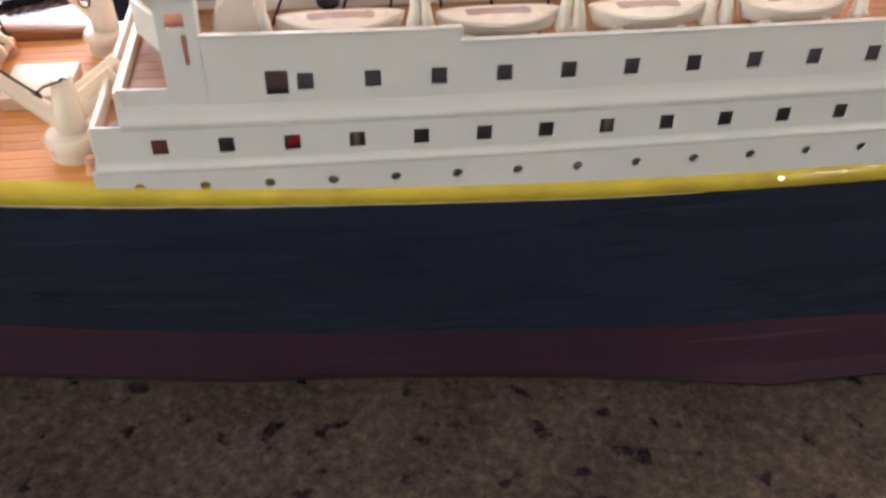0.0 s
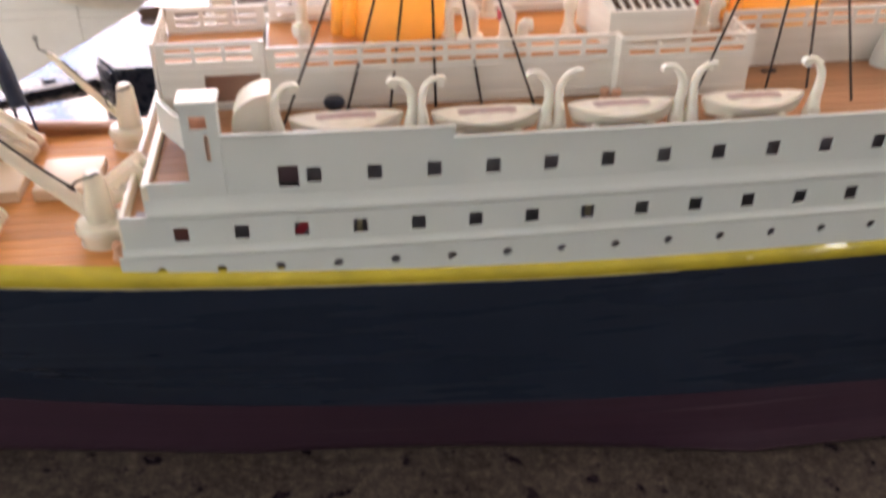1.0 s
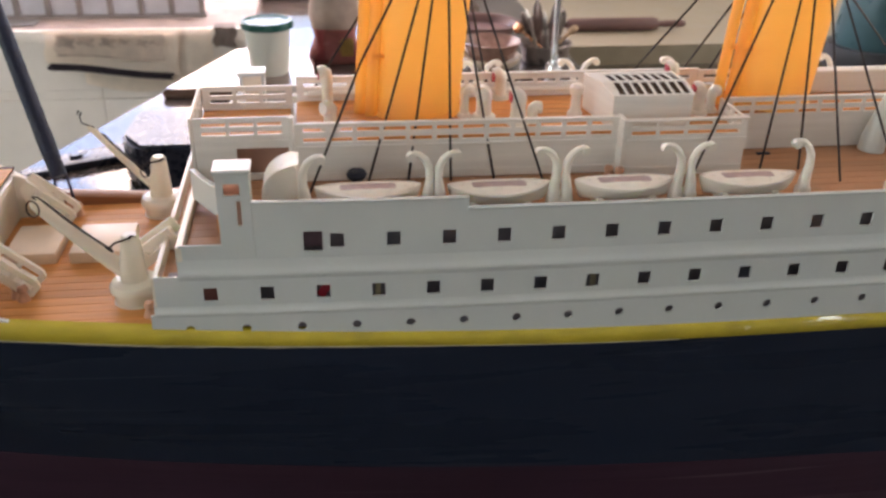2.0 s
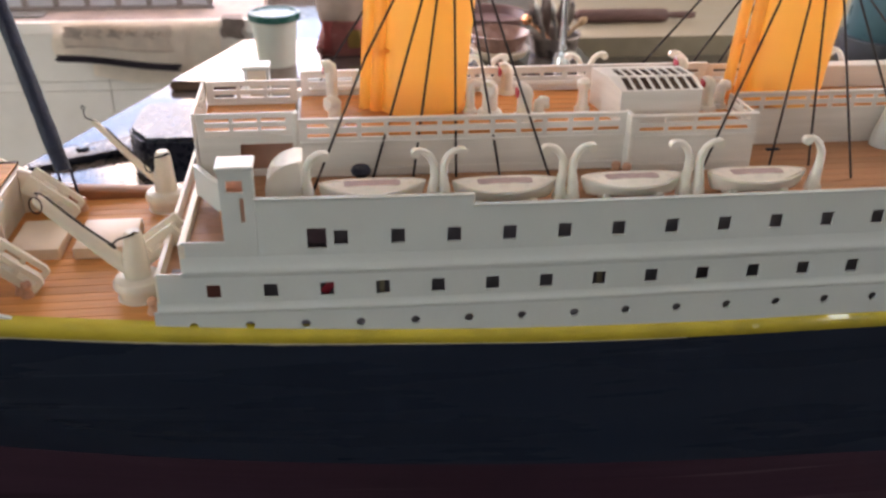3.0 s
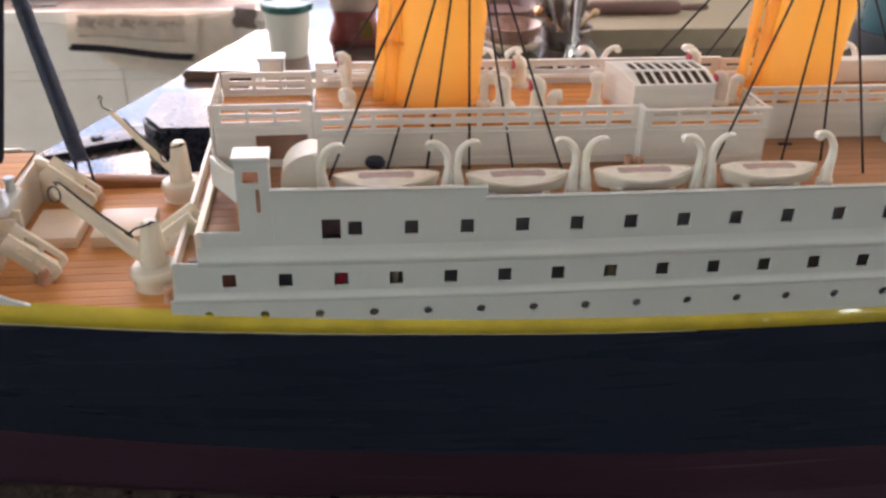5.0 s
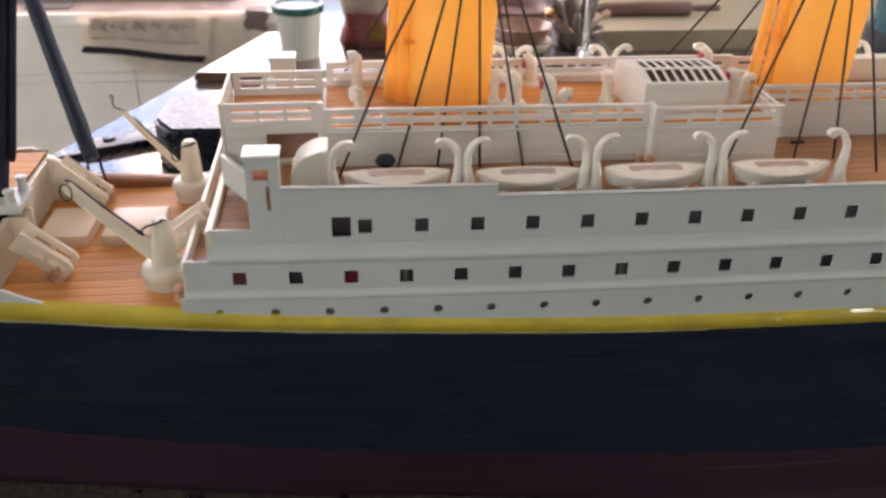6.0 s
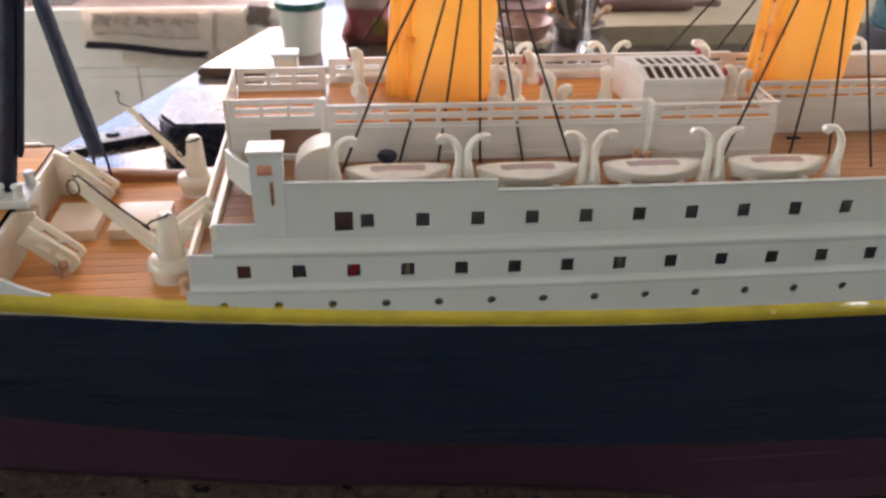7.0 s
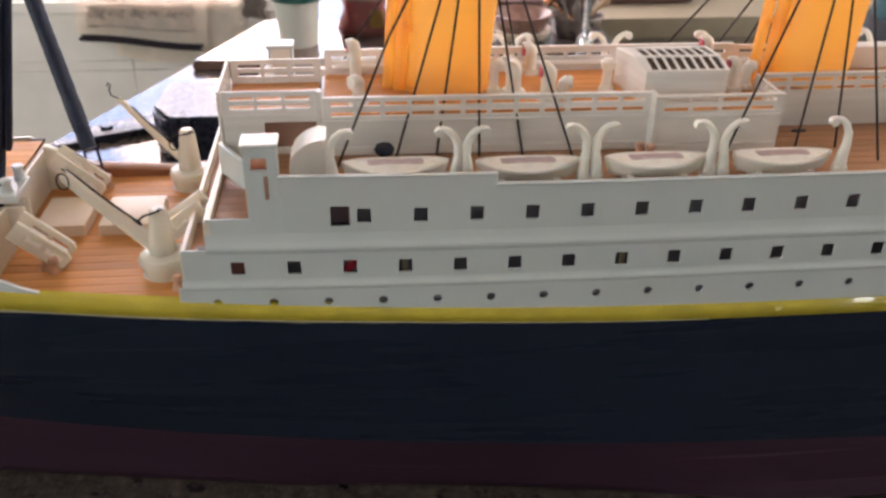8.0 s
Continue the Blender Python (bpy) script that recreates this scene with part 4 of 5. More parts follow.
# ---- fronts of the superstructure
for x, t, z0, z1, y0, lab in ((-0.0180, 0.0016, 0.1008, 0.1186, 0.0032, "cream-white front of the lower tier"), (-0.0095, 0.0024, 0.1130, 0.1293, 0.0036, "cream-white front of the middle tier")):
    part("front_wall", box(x, x + t, y0, 2 * CL - y0, z0, z1, bevel=0.0005), CREAM, superstructure, lab)
part("bridge_front", box(0.0030, 0.0046, 0.0150, 2 * CL - 0.0150, 0.1267, 0.1350), WOOD, superstructure, "wooden front below the bridge")
for mir in (False, True):
    f = (lambda y: 2 * CL - y) if mir else (lambda y: y)
    bm = bmesh.new()
    rows = []
    for x, y, z0, z1 in ((-0.0078, 0.0412, 0.1292, 0.1402), (-0.0056, 0.0360, 0.1304, 0.1408), (-0.0026, 0.0290, 0.1316, 0.1416), (0.0004, 0.0220, 0.1328, 0.1428), (0.0030, 0.0160, 0.1338, 0.1442), (0.0049, 0.0114, 0.1342, 0.1456)):
        rows.append([bm.verts.new((x + a, f(y), z)) for a, z in ((0, z0), (0, z1), (0.0010, z1 + 0.0003), (0.0022, z1), (0.0022, z0))])
    for r0, r1 in zip(rows, rows[1:]):
        for k in range(5):
            bm.faces.new((r0[k], r1[k], r1[(k + 1) % 5], r0[(k + 1) % 5]))
    bm.faces.new(rows[0]), bm.faces.new(rows[-1][::-1])
    part("curved_bracket", bm, WHITE, superstructure, "curved white wing panel before the bridge", True)
    # bridge wing cab
    cab = new("bridge_wing")
    cab.parent = ship
    cab["label"] = "white bridge wing cab with square opening"
    drop = 0.0024 if mir else 0.0
    y0, y1 = (0.0031, 0.0116) if not mir else (2 * CL - 0.0116, 2 * CL - 0.0031)
    part("outer_wall", sheet([0.0050, 0.0072, 0.0092, 0.0108, 0.0121, 0.0152], [0.1190, 0.1364, 0.1446, 0.1464, 0.1505, 0.1534 - drop],
                             lambda u, v, d: (u, 2 * CL - side(u) - 0.0008 - d if mir else side(u) + 0.0008 + d, v), [(1, 3), (2, 3), (3, 3), (3, 1)], 0.0012), WHITE, cab)
    part("rear_wall", box(0.0140, 0.0152, y0 + 0.0013, y1 - 0.0013, 0.1352, 0.1534 - drop), WHITE, cab)
    part("front_wall", box(0.0050, 0.0062, y0 + 0.0013, y1 - 0.0013, 0.1268, 0.1509 if mir else 0.1460), WHITE, cab)
    if not mir:
        part("post", box(0.0050, 0.0062, (y0 + 0.0013), (y0 + 0.0026), 0.1461, 0.1534), WHITE, cab)
    part("inner_wall", box(0.0063, 0.0139, (y0 + 0.0014) if mir else (y1 - 0.0012), (y0 + 0.0026) if mir else y1, 0.1352, 0.1533 - drop), CABPINK if not mir else CREAM, cab, "beige inner side" if mir else "pinkish inner side")
    part("roof", box(0.0042, 0.0158, y0 - 0.0006, y1 + 0.0006, 0.1535 - drop, 0.1551 - drop, bevel=0.0005), WHITE, cab)
    part("slit_back", box(0.0090, 0.0121, (y1 - 0.0007) if mir else (y0 + 0.0003), (y1 - 0.0003) if mir else (y0 + 0.0007), 0.1362, 0.1448, bevel=0), CABPINK, cab, "pinkish plate behind the slit")
# rounded hood beside the deckhouse
bm = bmesh.new()
prof = [(0.0180, 0.1352), (0.0180, 0.1420)] + [(0.0300 - 0.0120 * math.cos(a), 0.1420 + 0.0100 * math.sin(a)) for a in (math.pi / 2 * k / 10 for k in range(1, 10))] + [(0.0300, 0.1520), (0.0300, 0.1352)]
h0, h1 = 0.0125, 0.0255
lo = [bm.verts.new((x, h0, z)) for x, z in prof]
hi = [bm.verts.new((x, h1, z)) for x, z in prof]
bm.faces.new(lo), bm.faces.new(hi[::-1])
for k in range(len(prof)):
    k2 = (k + 1) % len(prof)
    bm.faces.new((lo[k], lo[k2], hi[k2], hi[k]))
bmesh.ops.bevel(bm, geom=[e for e in bm.edges if abs(e.verts[0].co.y - e.verts[1].co.y) < 1e-6], offset=0.0007, segments=2, affect="EDGES")
part("rounded_hood", bm, OFFWHITE, ship, "white hood with a rounded back", True)

# ---- deckhouse
UP = 0.1495
deckhouse = new("deckhouse")
deckhouse.parent = ship
deckhouse["label"] = "long white printed deckhouse with slotted rails"


def slotted(name, a, b, z0, z1, pitch, slot, doors=(), label="", rows=((0.1516, 0.1527), (0.1545, 0.1556)), material=PRINT, end=0.002):
    """A wall from a to b in plan with two rows of rail slots along its top."""
    a, b = Vector(a), Vector(b)
    d = (b - a)
    length = d.length
    d.normalize()
    nrm = Vector((-d.y, d.x))
    n = max(1, round((length - 2 * end) / pitch))
    us, cells = [0.0], []
    for i in range(n):
        c = end + (i + 0.5) * (length - 2 * end) / n
        cells.append(len(us))
        us += [c - slot / 2, c + slot / 2]
    us.append(length)
    (l0, l1), (h0, h1) = rows
    vs = [z0, l0 - 0.0002, l1 + 0.0002, h0 - 0.0002, h1 + 0.0002, z1]
    holes = [(i, j) for i in cells for j in (1, 3)]
    w = part(name, sheet(us, vs, lambda u, v, t: ((a + d * u + nrm * t).x, (a + d * u + nrm * t).y, v), holes, 0.0009), material, deckhouse, label)
    return w


FAR = 0.0850
LOW = ((0.1496, 0.1507), (0.1532, 0.1543))
HIGH = ((0.1521, 0.1530), (0.1551, 0.1561))
# forward block
slotted("front_rail_wall", (-0.0070, 0.0770), (-0.0066, 0.0415), 0.1352, 0.1582, 0.0072, 0.0060, label="white front with slotted rail", rows=HIGH)
part("side_wall", sheet([-0.0052, 0.0085, 0.0262, 0.0275], [0.1352, 0.1375, 0.1470, 0.1498], lambda u, v, d: (u, 0.0415 + d, v), [(1, 1)], 0.0013), PRINT, deckhouse, "white side with a wide doorway")
slotted("side_rail", (-0.0052, 0.0415), (0.0268, 0.0415), 0.1499, 0.1581, 0.0093, 0.0082, rows=HIGH)
DOORWAY = mat("brown_door_card", (0.42, 0.235, 0.175), 0.6, var=0.12, scale=80)
part("doorway_back", box(0.0070, 0.0272, 0.0445, 0.0452, 0.1352, 0.1490), DOORWAY, deckhouse, "brown panel inside the doorway")
slotted("side_rail", (0.0275, 0.0770), (-0.0056, 0.0770), 0.1499, 0.1582, 0.0093, 0.0082, rows=HIGH)
part("side_wall", box(-0.0056, 0.0275, 0.0757, 0.0770, 0.1352, 0.1498), PRINT, deckhouse)
part("cross_wall", box(0.0276, 0.0287, 0.0430, FAR - 0.0014, 0.1352, 0.1490), PRINT, deckhouse)
part("rail_post", box(0.0268, 0.0284, 0.0392, 0.0428, 0.1352, 0.1584), PRINT, deckhouse)
# middle block
slotted("side_rail_wall", (0.0286, 0.0392), (0.1430, 0.0378), 0.1352, 0.1555, 0.0092, 0.0076, label="ribbed white side with slotted rail", rows=LOW)
part("cap_rail", box(0.0286, 0.1430, -0.0004, 0.0016, 0.1555, 0.1562, m=Matrix.Translation((0.0286, 0.0392, 0)) @ Matrix.Rotation(-0.0122, 4, "Z") @ Matrix.Translation((-0.0286, 0, 0))), PRINT, deckhouse)
part("ledge", box(0.0286, 0.1430, -0.0006, -0.0001, 0.1472, 0.1482, m=Matrix.Translation((0.0286, 0.0392, 0)) @ Matrix.Rotation(-0.0122, 4, "Z") @ Matrix.Translation((-0.0286, 0, 0))), PRINT, deckhouse)
part("plinth", box(0.0286, 0.1424, -0.0004, -0.0001, 0.1352, 0.1382, m=Matrix.Translation((0.0286, 0.0392, 0)) @ Matrix.Rotation(-0.0122, 4, "Z") @ Matrix.Translation((-0.0286, 0, 0))), PRINT, deckhouse)
part("plinth", box(0.1441, 0.1885, 0.0326, 0.0329, 0.1352, 0.1386), PRINT, deckhouse)
slotted("side_rail_wall", (0.1430, FAR), (0.0288, FAR), 0.1352, 0.1582, 0.0092, 0.0076, rows=HIGH)
part("cap_rail", box(0.0288, 0.1900, FAR - 0.0017, FAR + 0.0004, 0.1583, 0.1591), PRINT, deckhouse)
# wider block beside the skylight
slotted("side_rail_wall", (0.1432, 0.0330), (0.1886, 0.0330), 0.1352, 0.1556, 0.0110, 0.0090, label="ribbed white side with slotted rail", rows=((0.1506, 0.1517), (0.1539, 0.1550)))
part("cap_rail", box(0.1428, 0.1891, 0.0325, 0.0347, 0.1556, 0.1563), PRINT, deckhouse)
part("corner_post", box(0.1424, 0.1440, 0.0326, 0.0400, 0.1352, 0.1564), PRINT, deckhouse)
part("ledge", box(0.1440, 0.1886, 0.0324, 0.0329, 0.1480, 0.1492), PRINT, deckhouse)
slotted("end_rail_wall", (0.1886, 0.0344), (0.1886, 0.0560), 0.1352, 0.1558, 0.0085, 0.0066, rows=((0.1506, 0.1517), (0.1539, 0.1550)))
slotted("side_rail_wall", (0.1900, FAR), (0.1432, FAR), 0.1352, 0.1582, 0.0100, 0.0082, rows=HIGH)
# aft block, set back
slotted("side_rail_wall", (0.1900, 0.0550), (0.3300, 0.0550), 0.1352, 0.1553, 0.0092, 0.0076, label="white side set back with slotted rail", rows=((0.1496, 0.1506), (0.1529, 0.1539)))
slotted("side_rail_wall", (0.3300, FAR), (0.1902, FAR), 0.1352, 0.1582, 0.0092, 0.0076, rows=HIGH)
part("cap_rail", box(0.1900, 0.3300, 0.0545, 0.0566, 0.1553, 0.1560), PRINT, deckhouse)
part("locker", box(0.2330, 0.3000, 0.0770, FAR - 0.0012, 0.1496, 0.1588, bevel=0.0008), PRINT, deckhouse, "plain cream-white locker on the upper deck")
part("end_wall", box(0.3301, 0.3316, 0.0565, FAR, 0.1352, 0.1550), PRINT, deckhouse)

for x0, x1, y0, y1 in ((-0.0052, 0.0267, 0.0430, 0.0755), (0.0288, 0.1430, 0.0412, FAR - 0.0014), (0.1431, 0.1884, 0.0346, FAR - 0.0014), (0.1888, 0.3298, 0.0566, FAR - 0.0014)):
    d = deck("upper_deck", x0, x1, y0, y1, UP, "orange-brown planked upper deck", lining=WOOD)
    planks(d, x0, x1, y0, y1, UP)


# ---- funnels
def funnel(x, y):
    root = new("funnel")
    root.parent = ship
    root.matrix_basis = at(x, y, UP)
    root["label"] = "orange-yellow plastic funnel, raked aft, with steam pipes"
    h, rake = 0.120, 0.075
    bm = bmesh.new()
    prof = [(1.045, -0.0005), (1.045, 0.0010), (1.0, 0.0018)] + [(1.0 + 0.03 * k / 8, 0.0018 + (h - 0.0018) * k / 8) for k in range(1, 9)] + [(0.97, h), (0.97, h - 0.004)]
    lathe([(r * 0.0157, z) for r, z in prof], 48, 1.0, 0.84, bm)
    for v in bm.verts:
        v.co.x += v.co.z * rake
    part("casing", bm, FUNNEL, root, "", True)
    for dx, dy, r in ((-0.0216, -0.0006, 0.0021), (-0.0176, -0.0036, 0.0023), (0.0152, 0.0070, 0.0014)):
        pts = [(dx * (1 + 0.03 * z / h) + z * rake, dy, z) for z in (0.0, 0.01, 0.06, h * 0.98)]
        pipe = part("steam_pipe", tube(pts, r, 10), FUNNEL, root, "thin yellow steam pipe", True)
        for f in (0.19, 0.60, 0.92):
            p = Vector(pts[0]).lerp(Vector(pts[3]), f)
            part("pipe_clip", box(*((p.x - r * 0.3, p.x + 0.0060) if dx < 0 else (p.x - 0.0035, p.x + r * 1.1)), p.y - r * 1.03, p.y + r * 0.9, p.z - 0.0006, p.z + 0.0006), FUNNEL, pipe)
    return root


FX = (0.0697, 0.2098)
for x in FX:
    funnel(x + 0.0040, 0.0695)


# ---- rigging cords
def cord(a, b, r=0.00043):
    return part("rigging_cord", tube([a, Vector(a).lerp(Vector(b), 0.5), b], r, 8), CORD, ship, "taut black rigging cord", True)


def rig(feet, tops):
    for (x, y), (tx, tz) in zip(feet, tops):
        a = Vector((x, y, 0.1352))
        cord(a, a + (Vector((tx, 0.0500, tz)) - a) * 1.45)


part("rigging_cord", tube([(0.0325, 0.0264, 0.1352), (0.0517, 0.0420, 0.1760), (0.0617, 0.0500, 0.1924), (0.0720, 0.0560, 0.2120)], 0.00043, 8), CORD, ship, "taut black rigging cord", True)
rig([(0.0531, 0.0354), (0.0672, 0.0362), (0.0821, 0.0349), (0.0976, 0.0351), (0.1147, 0.0321)],
    [(0.0713, 0.1923), (0.0764, 0.1922), (0.0824, 0.1922), (0.0881, 0.1921), (0.0953, 0.1920)])
cord((0.1692, 0.0300, 0.1352), (0.1920, 0.0345, 0.2035))
rig([(0.1971, 0.0343), (0.2116, 0.0331), (0.2214, 0.0209), (0.2481, 0.0300)],
    [(0.2088, 0.1908), (0.2145, 0.1907), (0.2214, 0.1906), (0.2276, 0.1905)])
for (x0, z0), (x1, z1) in (((0.1683, 0.1576), (0.1795, 0.1849)), ((0.1891, 0.1572), (0.1955, 0.1848)), ((0.2004, 0.1570), (0.2028, 0.1847)),
                           ((0.0411, 0.1594), (0.0551, 0.1863)), ((0.1037, 0.1570), (0.0951, 0.1859)), ((0.2703, 0.1705), (0.2491, 0.1842))):
    a, b = Vector((x0, 0.0950, z0)), Vector((x1, 0.0770, z1))
    d = (b - a) / (z1 - z0)
    cord(a + d * (0.1352 - z0), b + d * 0.03)


# ---- lifeboats and davits
def lifeboat():
    bm = bmesh.new()
    L, W, H = 0.0172, 0.0062, 0.0068
    n, rows = 20, []
    for i in range(n + 1):
        u = -1 + 2 * i / n
        b = W * max(0.02, (1 - abs(u) ** 2.2)) ** 0.75
        sheer = 0.0016 * u * u
        keel = 0.0008 + 0.0022 * abs(u) ** 4
        row = []
        for f, zz in ((0.0, keel), (0.30, keel + 0.0005), (0.62, H * 0.32), (0.84, H * 0.60), (0.98, H * 0.84 + sheer), (1.07, H * 0.88 + sheer), (1.07, H + sheer), (0.92, H + sheer), (0.78, H + sheer - 0.0006)):
            row.append((u * L * (0.80 + 0.20 * min(1.0, zz / (0.86 * H))), b * f, zz))
        rows.append(row)
    vs = [[[bm.verts.new((x, s * y, z)) for x, y, z in row] for row in rows] for s in (-1, 1)]
    for g in vs:
        for r0, r1 in zip(g, g[1:]):
            for k in range(len(r0) - 1):
                bm.faces.new((r0[k], r1[k], r1[k + 1], r0[k + 1]))
    bmesh.ops.remove_doubles(bm, verts=bm.verts, dist=0.00004)
    boat = part("lifeboat", bm, OFFWHITE, ship, "small white lifeboat with a pinkish-grey inset cover", True)
    bm = bmesh.new()
    ring0, ring1 = [], []
    for k in range(28):
        a = 2 * math.pi * k / 28
        x = 0.0150 * math.cos(a)
        b = W * max(0.02, (1 - abs(x / L) ** 2.2)) ** 0.75
        ring0.append(bm.verts.new((x * 1.08, 0.99 * b * math.sin(a), H + 0.0016 * (x * 1.08 / L) ** 2 - 0.0001)))
        ring1.append(bm.verts.new((x * 0.62, 0.36 * b * math.sin(a), H + 0.0012)))
    for k in range(28):
        bm.faces.new((ring0[k], ring0[(k + 1) % 28], ring1[(k + 1) % 28], ring1[k]))
    part("rim", bm, OFFWHITE, boat, "", True)
    bm = bmesh.new()
    lo = [bm.verts.new((0.0094 * math.copysign(abs(math.cos(a)) ** 0.2, math.cos(a)), 0.0023 * math.copysign(abs(math.sin(a)) ** 0.35, math.sin(a)), H + 0.0004)) for a in (2 * math.pi * k / 24 for k in range(24))]
    hi = [bm.verts.new((0.0090 * math.copysign(abs(math.cos(a)) ** 0.2, math.cos(a)), 0.0020 * math.copysign(abs(math.sin(a)) ** 0.35, math.sin(a)), H + 0.0012)) for a in (2 * math.pi * k / 24 for k in range(24))]
    bm.faces.new(hi)
    for k in range(24):
        bm.faces.new((lo[k], lo[(k + 1) % 24], hi[(k + 1) % 24], hi[k]))
    part("inset_cover", bm, GREY, boat, "pinkish-grey inset cover")
    for x in (-0.009, 0.009):
        part("chock", box(x - 0.0012, x + 0.0012, -0.0045, 0.0045, -0.0004, 0.0030), OFFWHITE, boat)
    return boat


boat = lifeboat()
BX = (0.0518, 0.0948, 0.1375, 0.1810, 0.2560, 0.2990)
boat.matrix_basis = at(BX[0], 0.0140, 0.1354)
for x in BX[1:]:
    copy_thing(boat, at(x, 0.0125, 0.1352))
for x in BX:
    copy_thing(boat, at(x - 0.0095, 2 * CL - 0.0125, 0.1352))


def davit(lean):
    pts = [(0, 0, 0), (0, 0, 0.006), (-0.0006 * lean, 0, 0.0105), (-0.0004 * lean, 0, 0.0145), (0.0010 * lean, 0, 0.0174), (0.0028 * lean, 0, 0.0190), (0.0045 * lean, 0, 0.0195), (0.0058 * lean, 0, 0.0189)]
    d = part("davit", tube(pts, [0.0025, 0.0019, 0.0015, 0.0013, 0.0012, 0.0011, 0.0011, 0.0011], 10), OFFWHITE, ship, "curved cream-white boat davit", True)
    part("foot", box(-0.0022, 0.0022, -0.0020, 0.0020, -0.0006, 0.0030, bevel=0.0007), OFFWHITE, d)
    part("sheave", tube([(0.0055 * lean, -0.0012, 0.0186), (0.0055 * lean, 0.0012, 0.0186)], 0.0015, 12), OFFWHITE, d, smooth=True)
    return d


plus, minus = davit(1), davit(-1)
pts_p = [0.0316, 0.0749, 0.1172, 0.1602, 0.2350]
pts_m = [0.0711, 0.1130, 0.1555, 0.2014, 0.2740]
for proto, xs in ((plus, pts_p), (minus, pts_m)):
    proto.matrix_basis = at(xs[0], 0.0112, 0.1356)
    for x in xs[1:]:
        copy_thing(proto, at(x, 0.0112, 0.1356))
    for x in xs[1 if xs is pts_p else 0:]:
        copy_thing(proto, at(x - 0.0095, 2 * CL - 0.0112, 0.1356))
part("mushroom_vent", lathe([(0, 0.0062), (0.0028, 0.0060), (0.0036, 0.0046), (0.0032, 0.0036), (0.0018, 0.0034), (0.0018, 0)], 18), DARKBLUE, ship, "small dark blue mushroom vent", True, at(0.0490, 0.0330, 0.1350))


# small fittings on the boat deck
part("cleat", box(-0.0026, 0.0026, -0.0008, 0.0008, 0.0, 0.0008, bevel=0.0003), DARKBLUE, ship, "small dark cleat on the boat deck", True, at(0.2054, 0.0490, 0.1351))
for x, y in ((0.1385, 0.0318), (0.1418, 0.0300)):
    part("bollard", lathe([(0, 0.0050), (0.0014, 0.0048), (0.0018, 0.0036), (0.0013, 0.0026), (0.0020, 0.0006), (0.0022, 0)], 12), PINK, ship, "bare pinkish resin bollard", True, at(x, y, 0.1350))

# ---- fittings on the upper deck
def cowl(x, y, h, turn, r=0.0017, head=0.0027, red=True):
    """A ventilator: a stalk that swells and bends over into a flat round mouth."""
    zc = h - head
    pts = [(0, 0, 0), (0, 0, zc * 0.55), (0, 0, zc - 0.0012), (-0.0003, 0, zc + 0.0002), (-0.0009, 0, zc + 0.0005), (-0.0018, 0, zc + 0.0003), (-0.0026, 0, zc)]
    radii = [r * 1.1, r, r * 1.1, head * 0.86, head * 0.94, head * 0.97, head]
    root = part("cowl_vent", tube(pts, radii, 14), OFFWHITE, ship, "white plastic cowl ventilator" + (" with a red mouth" if red else ""), True, at(x, y, UP, 0, 0, turn))
    part("foot", lathe([(0, 0.0016), (r * 1.35, 0.0016), (r * 1.6, 0.0008), (r * 1.7, 0.0)], 14), OFFWHITE, root, "", True)
    part("mouth", lathe([(head * 0.95, 0.0), (head * 0.90, 0.0004), (head * 0.78, 0.0005), (0.0, 0.0002)], 16), REDB if red else PRINT, root, "red mouth" if red else "pale mouth", True, at(-0.0027, 0, zc, 0, -84, 0))
    return root


def stalk(x, y, h, r=0.0019):
    """A plain post with a collar and a domed top."""
    return part("post_vent", lathe([(r * 1.5, 0), (r * 1.5, 0.0014), (r * 1.1, 0.0024), (r, 0.004), (r * 0.95, h * 0.6), (r * 1.05, h * 0.66), (r * 1.3, h * 0.72), (r * 1.35, h * 0.90), (r * 0.9, h * 0.98), (0, h)], 16), OFFWHITE, ship, "white plastic post ventilator", True, at(x, y, UP))


stalk(0.1322, 0.0585, 0.0125)
cowl(0.0405, 0.0740, 0.0165, 0, 0.0020, 0.0026)
cowl(0.0410, 0.0520, 0.0105, 35, 0.0022, 0.0026, False)
cowl(0.0975, 0.0590, 0.0128, 60, 0.0028, 0.0030, False)
cowl(0.0905, 0.0610, 0.0118, 200, 0.0016, 0.0018, False)
cowl(0.1090, 0.0525, 0.0134, 0, 0.0027, 0.0029)
cowl(0.1146, 0.0535, 0.0075, 190, 0.0020, 0.0024, False)
cowl(0.1080, 0.0810, 0.0122, 0, 0.0022, 0.0028)
cowl(0.1800, 0.0570, 0.0125, 0, 0.0022, 0.0022)
cowl(0.1855, 0.0590, 0.0100, 200, 0.0018, 0.0022, False)
cowl(0.1785, 0.0815, 0.0135, 0, 0.0019, 0.0026)
part("inner_ledge", tube([(0.0330, FAR - 0.0030, 0.1526), (0.0860, FAR - 0.0030, 0.1526), (0.1400, FAR - 0.0030, 0.1526)], 0.0012, 12), PRINT, deckhouse, "round bar along the inner side of the rail", True)


part("tall_cowl_vent", tube([(0.2505, 0.0500, 0.1350), (0.2508, 0.0500, 0.1400), (0.2525, 0.0500, 0.1500), (0.2550, 0.0500, 0.1600)], [0.0050, 0.0048, 0.0036, 0.0024], 18), WHITE, ship, "tall white flared ventilator", True)

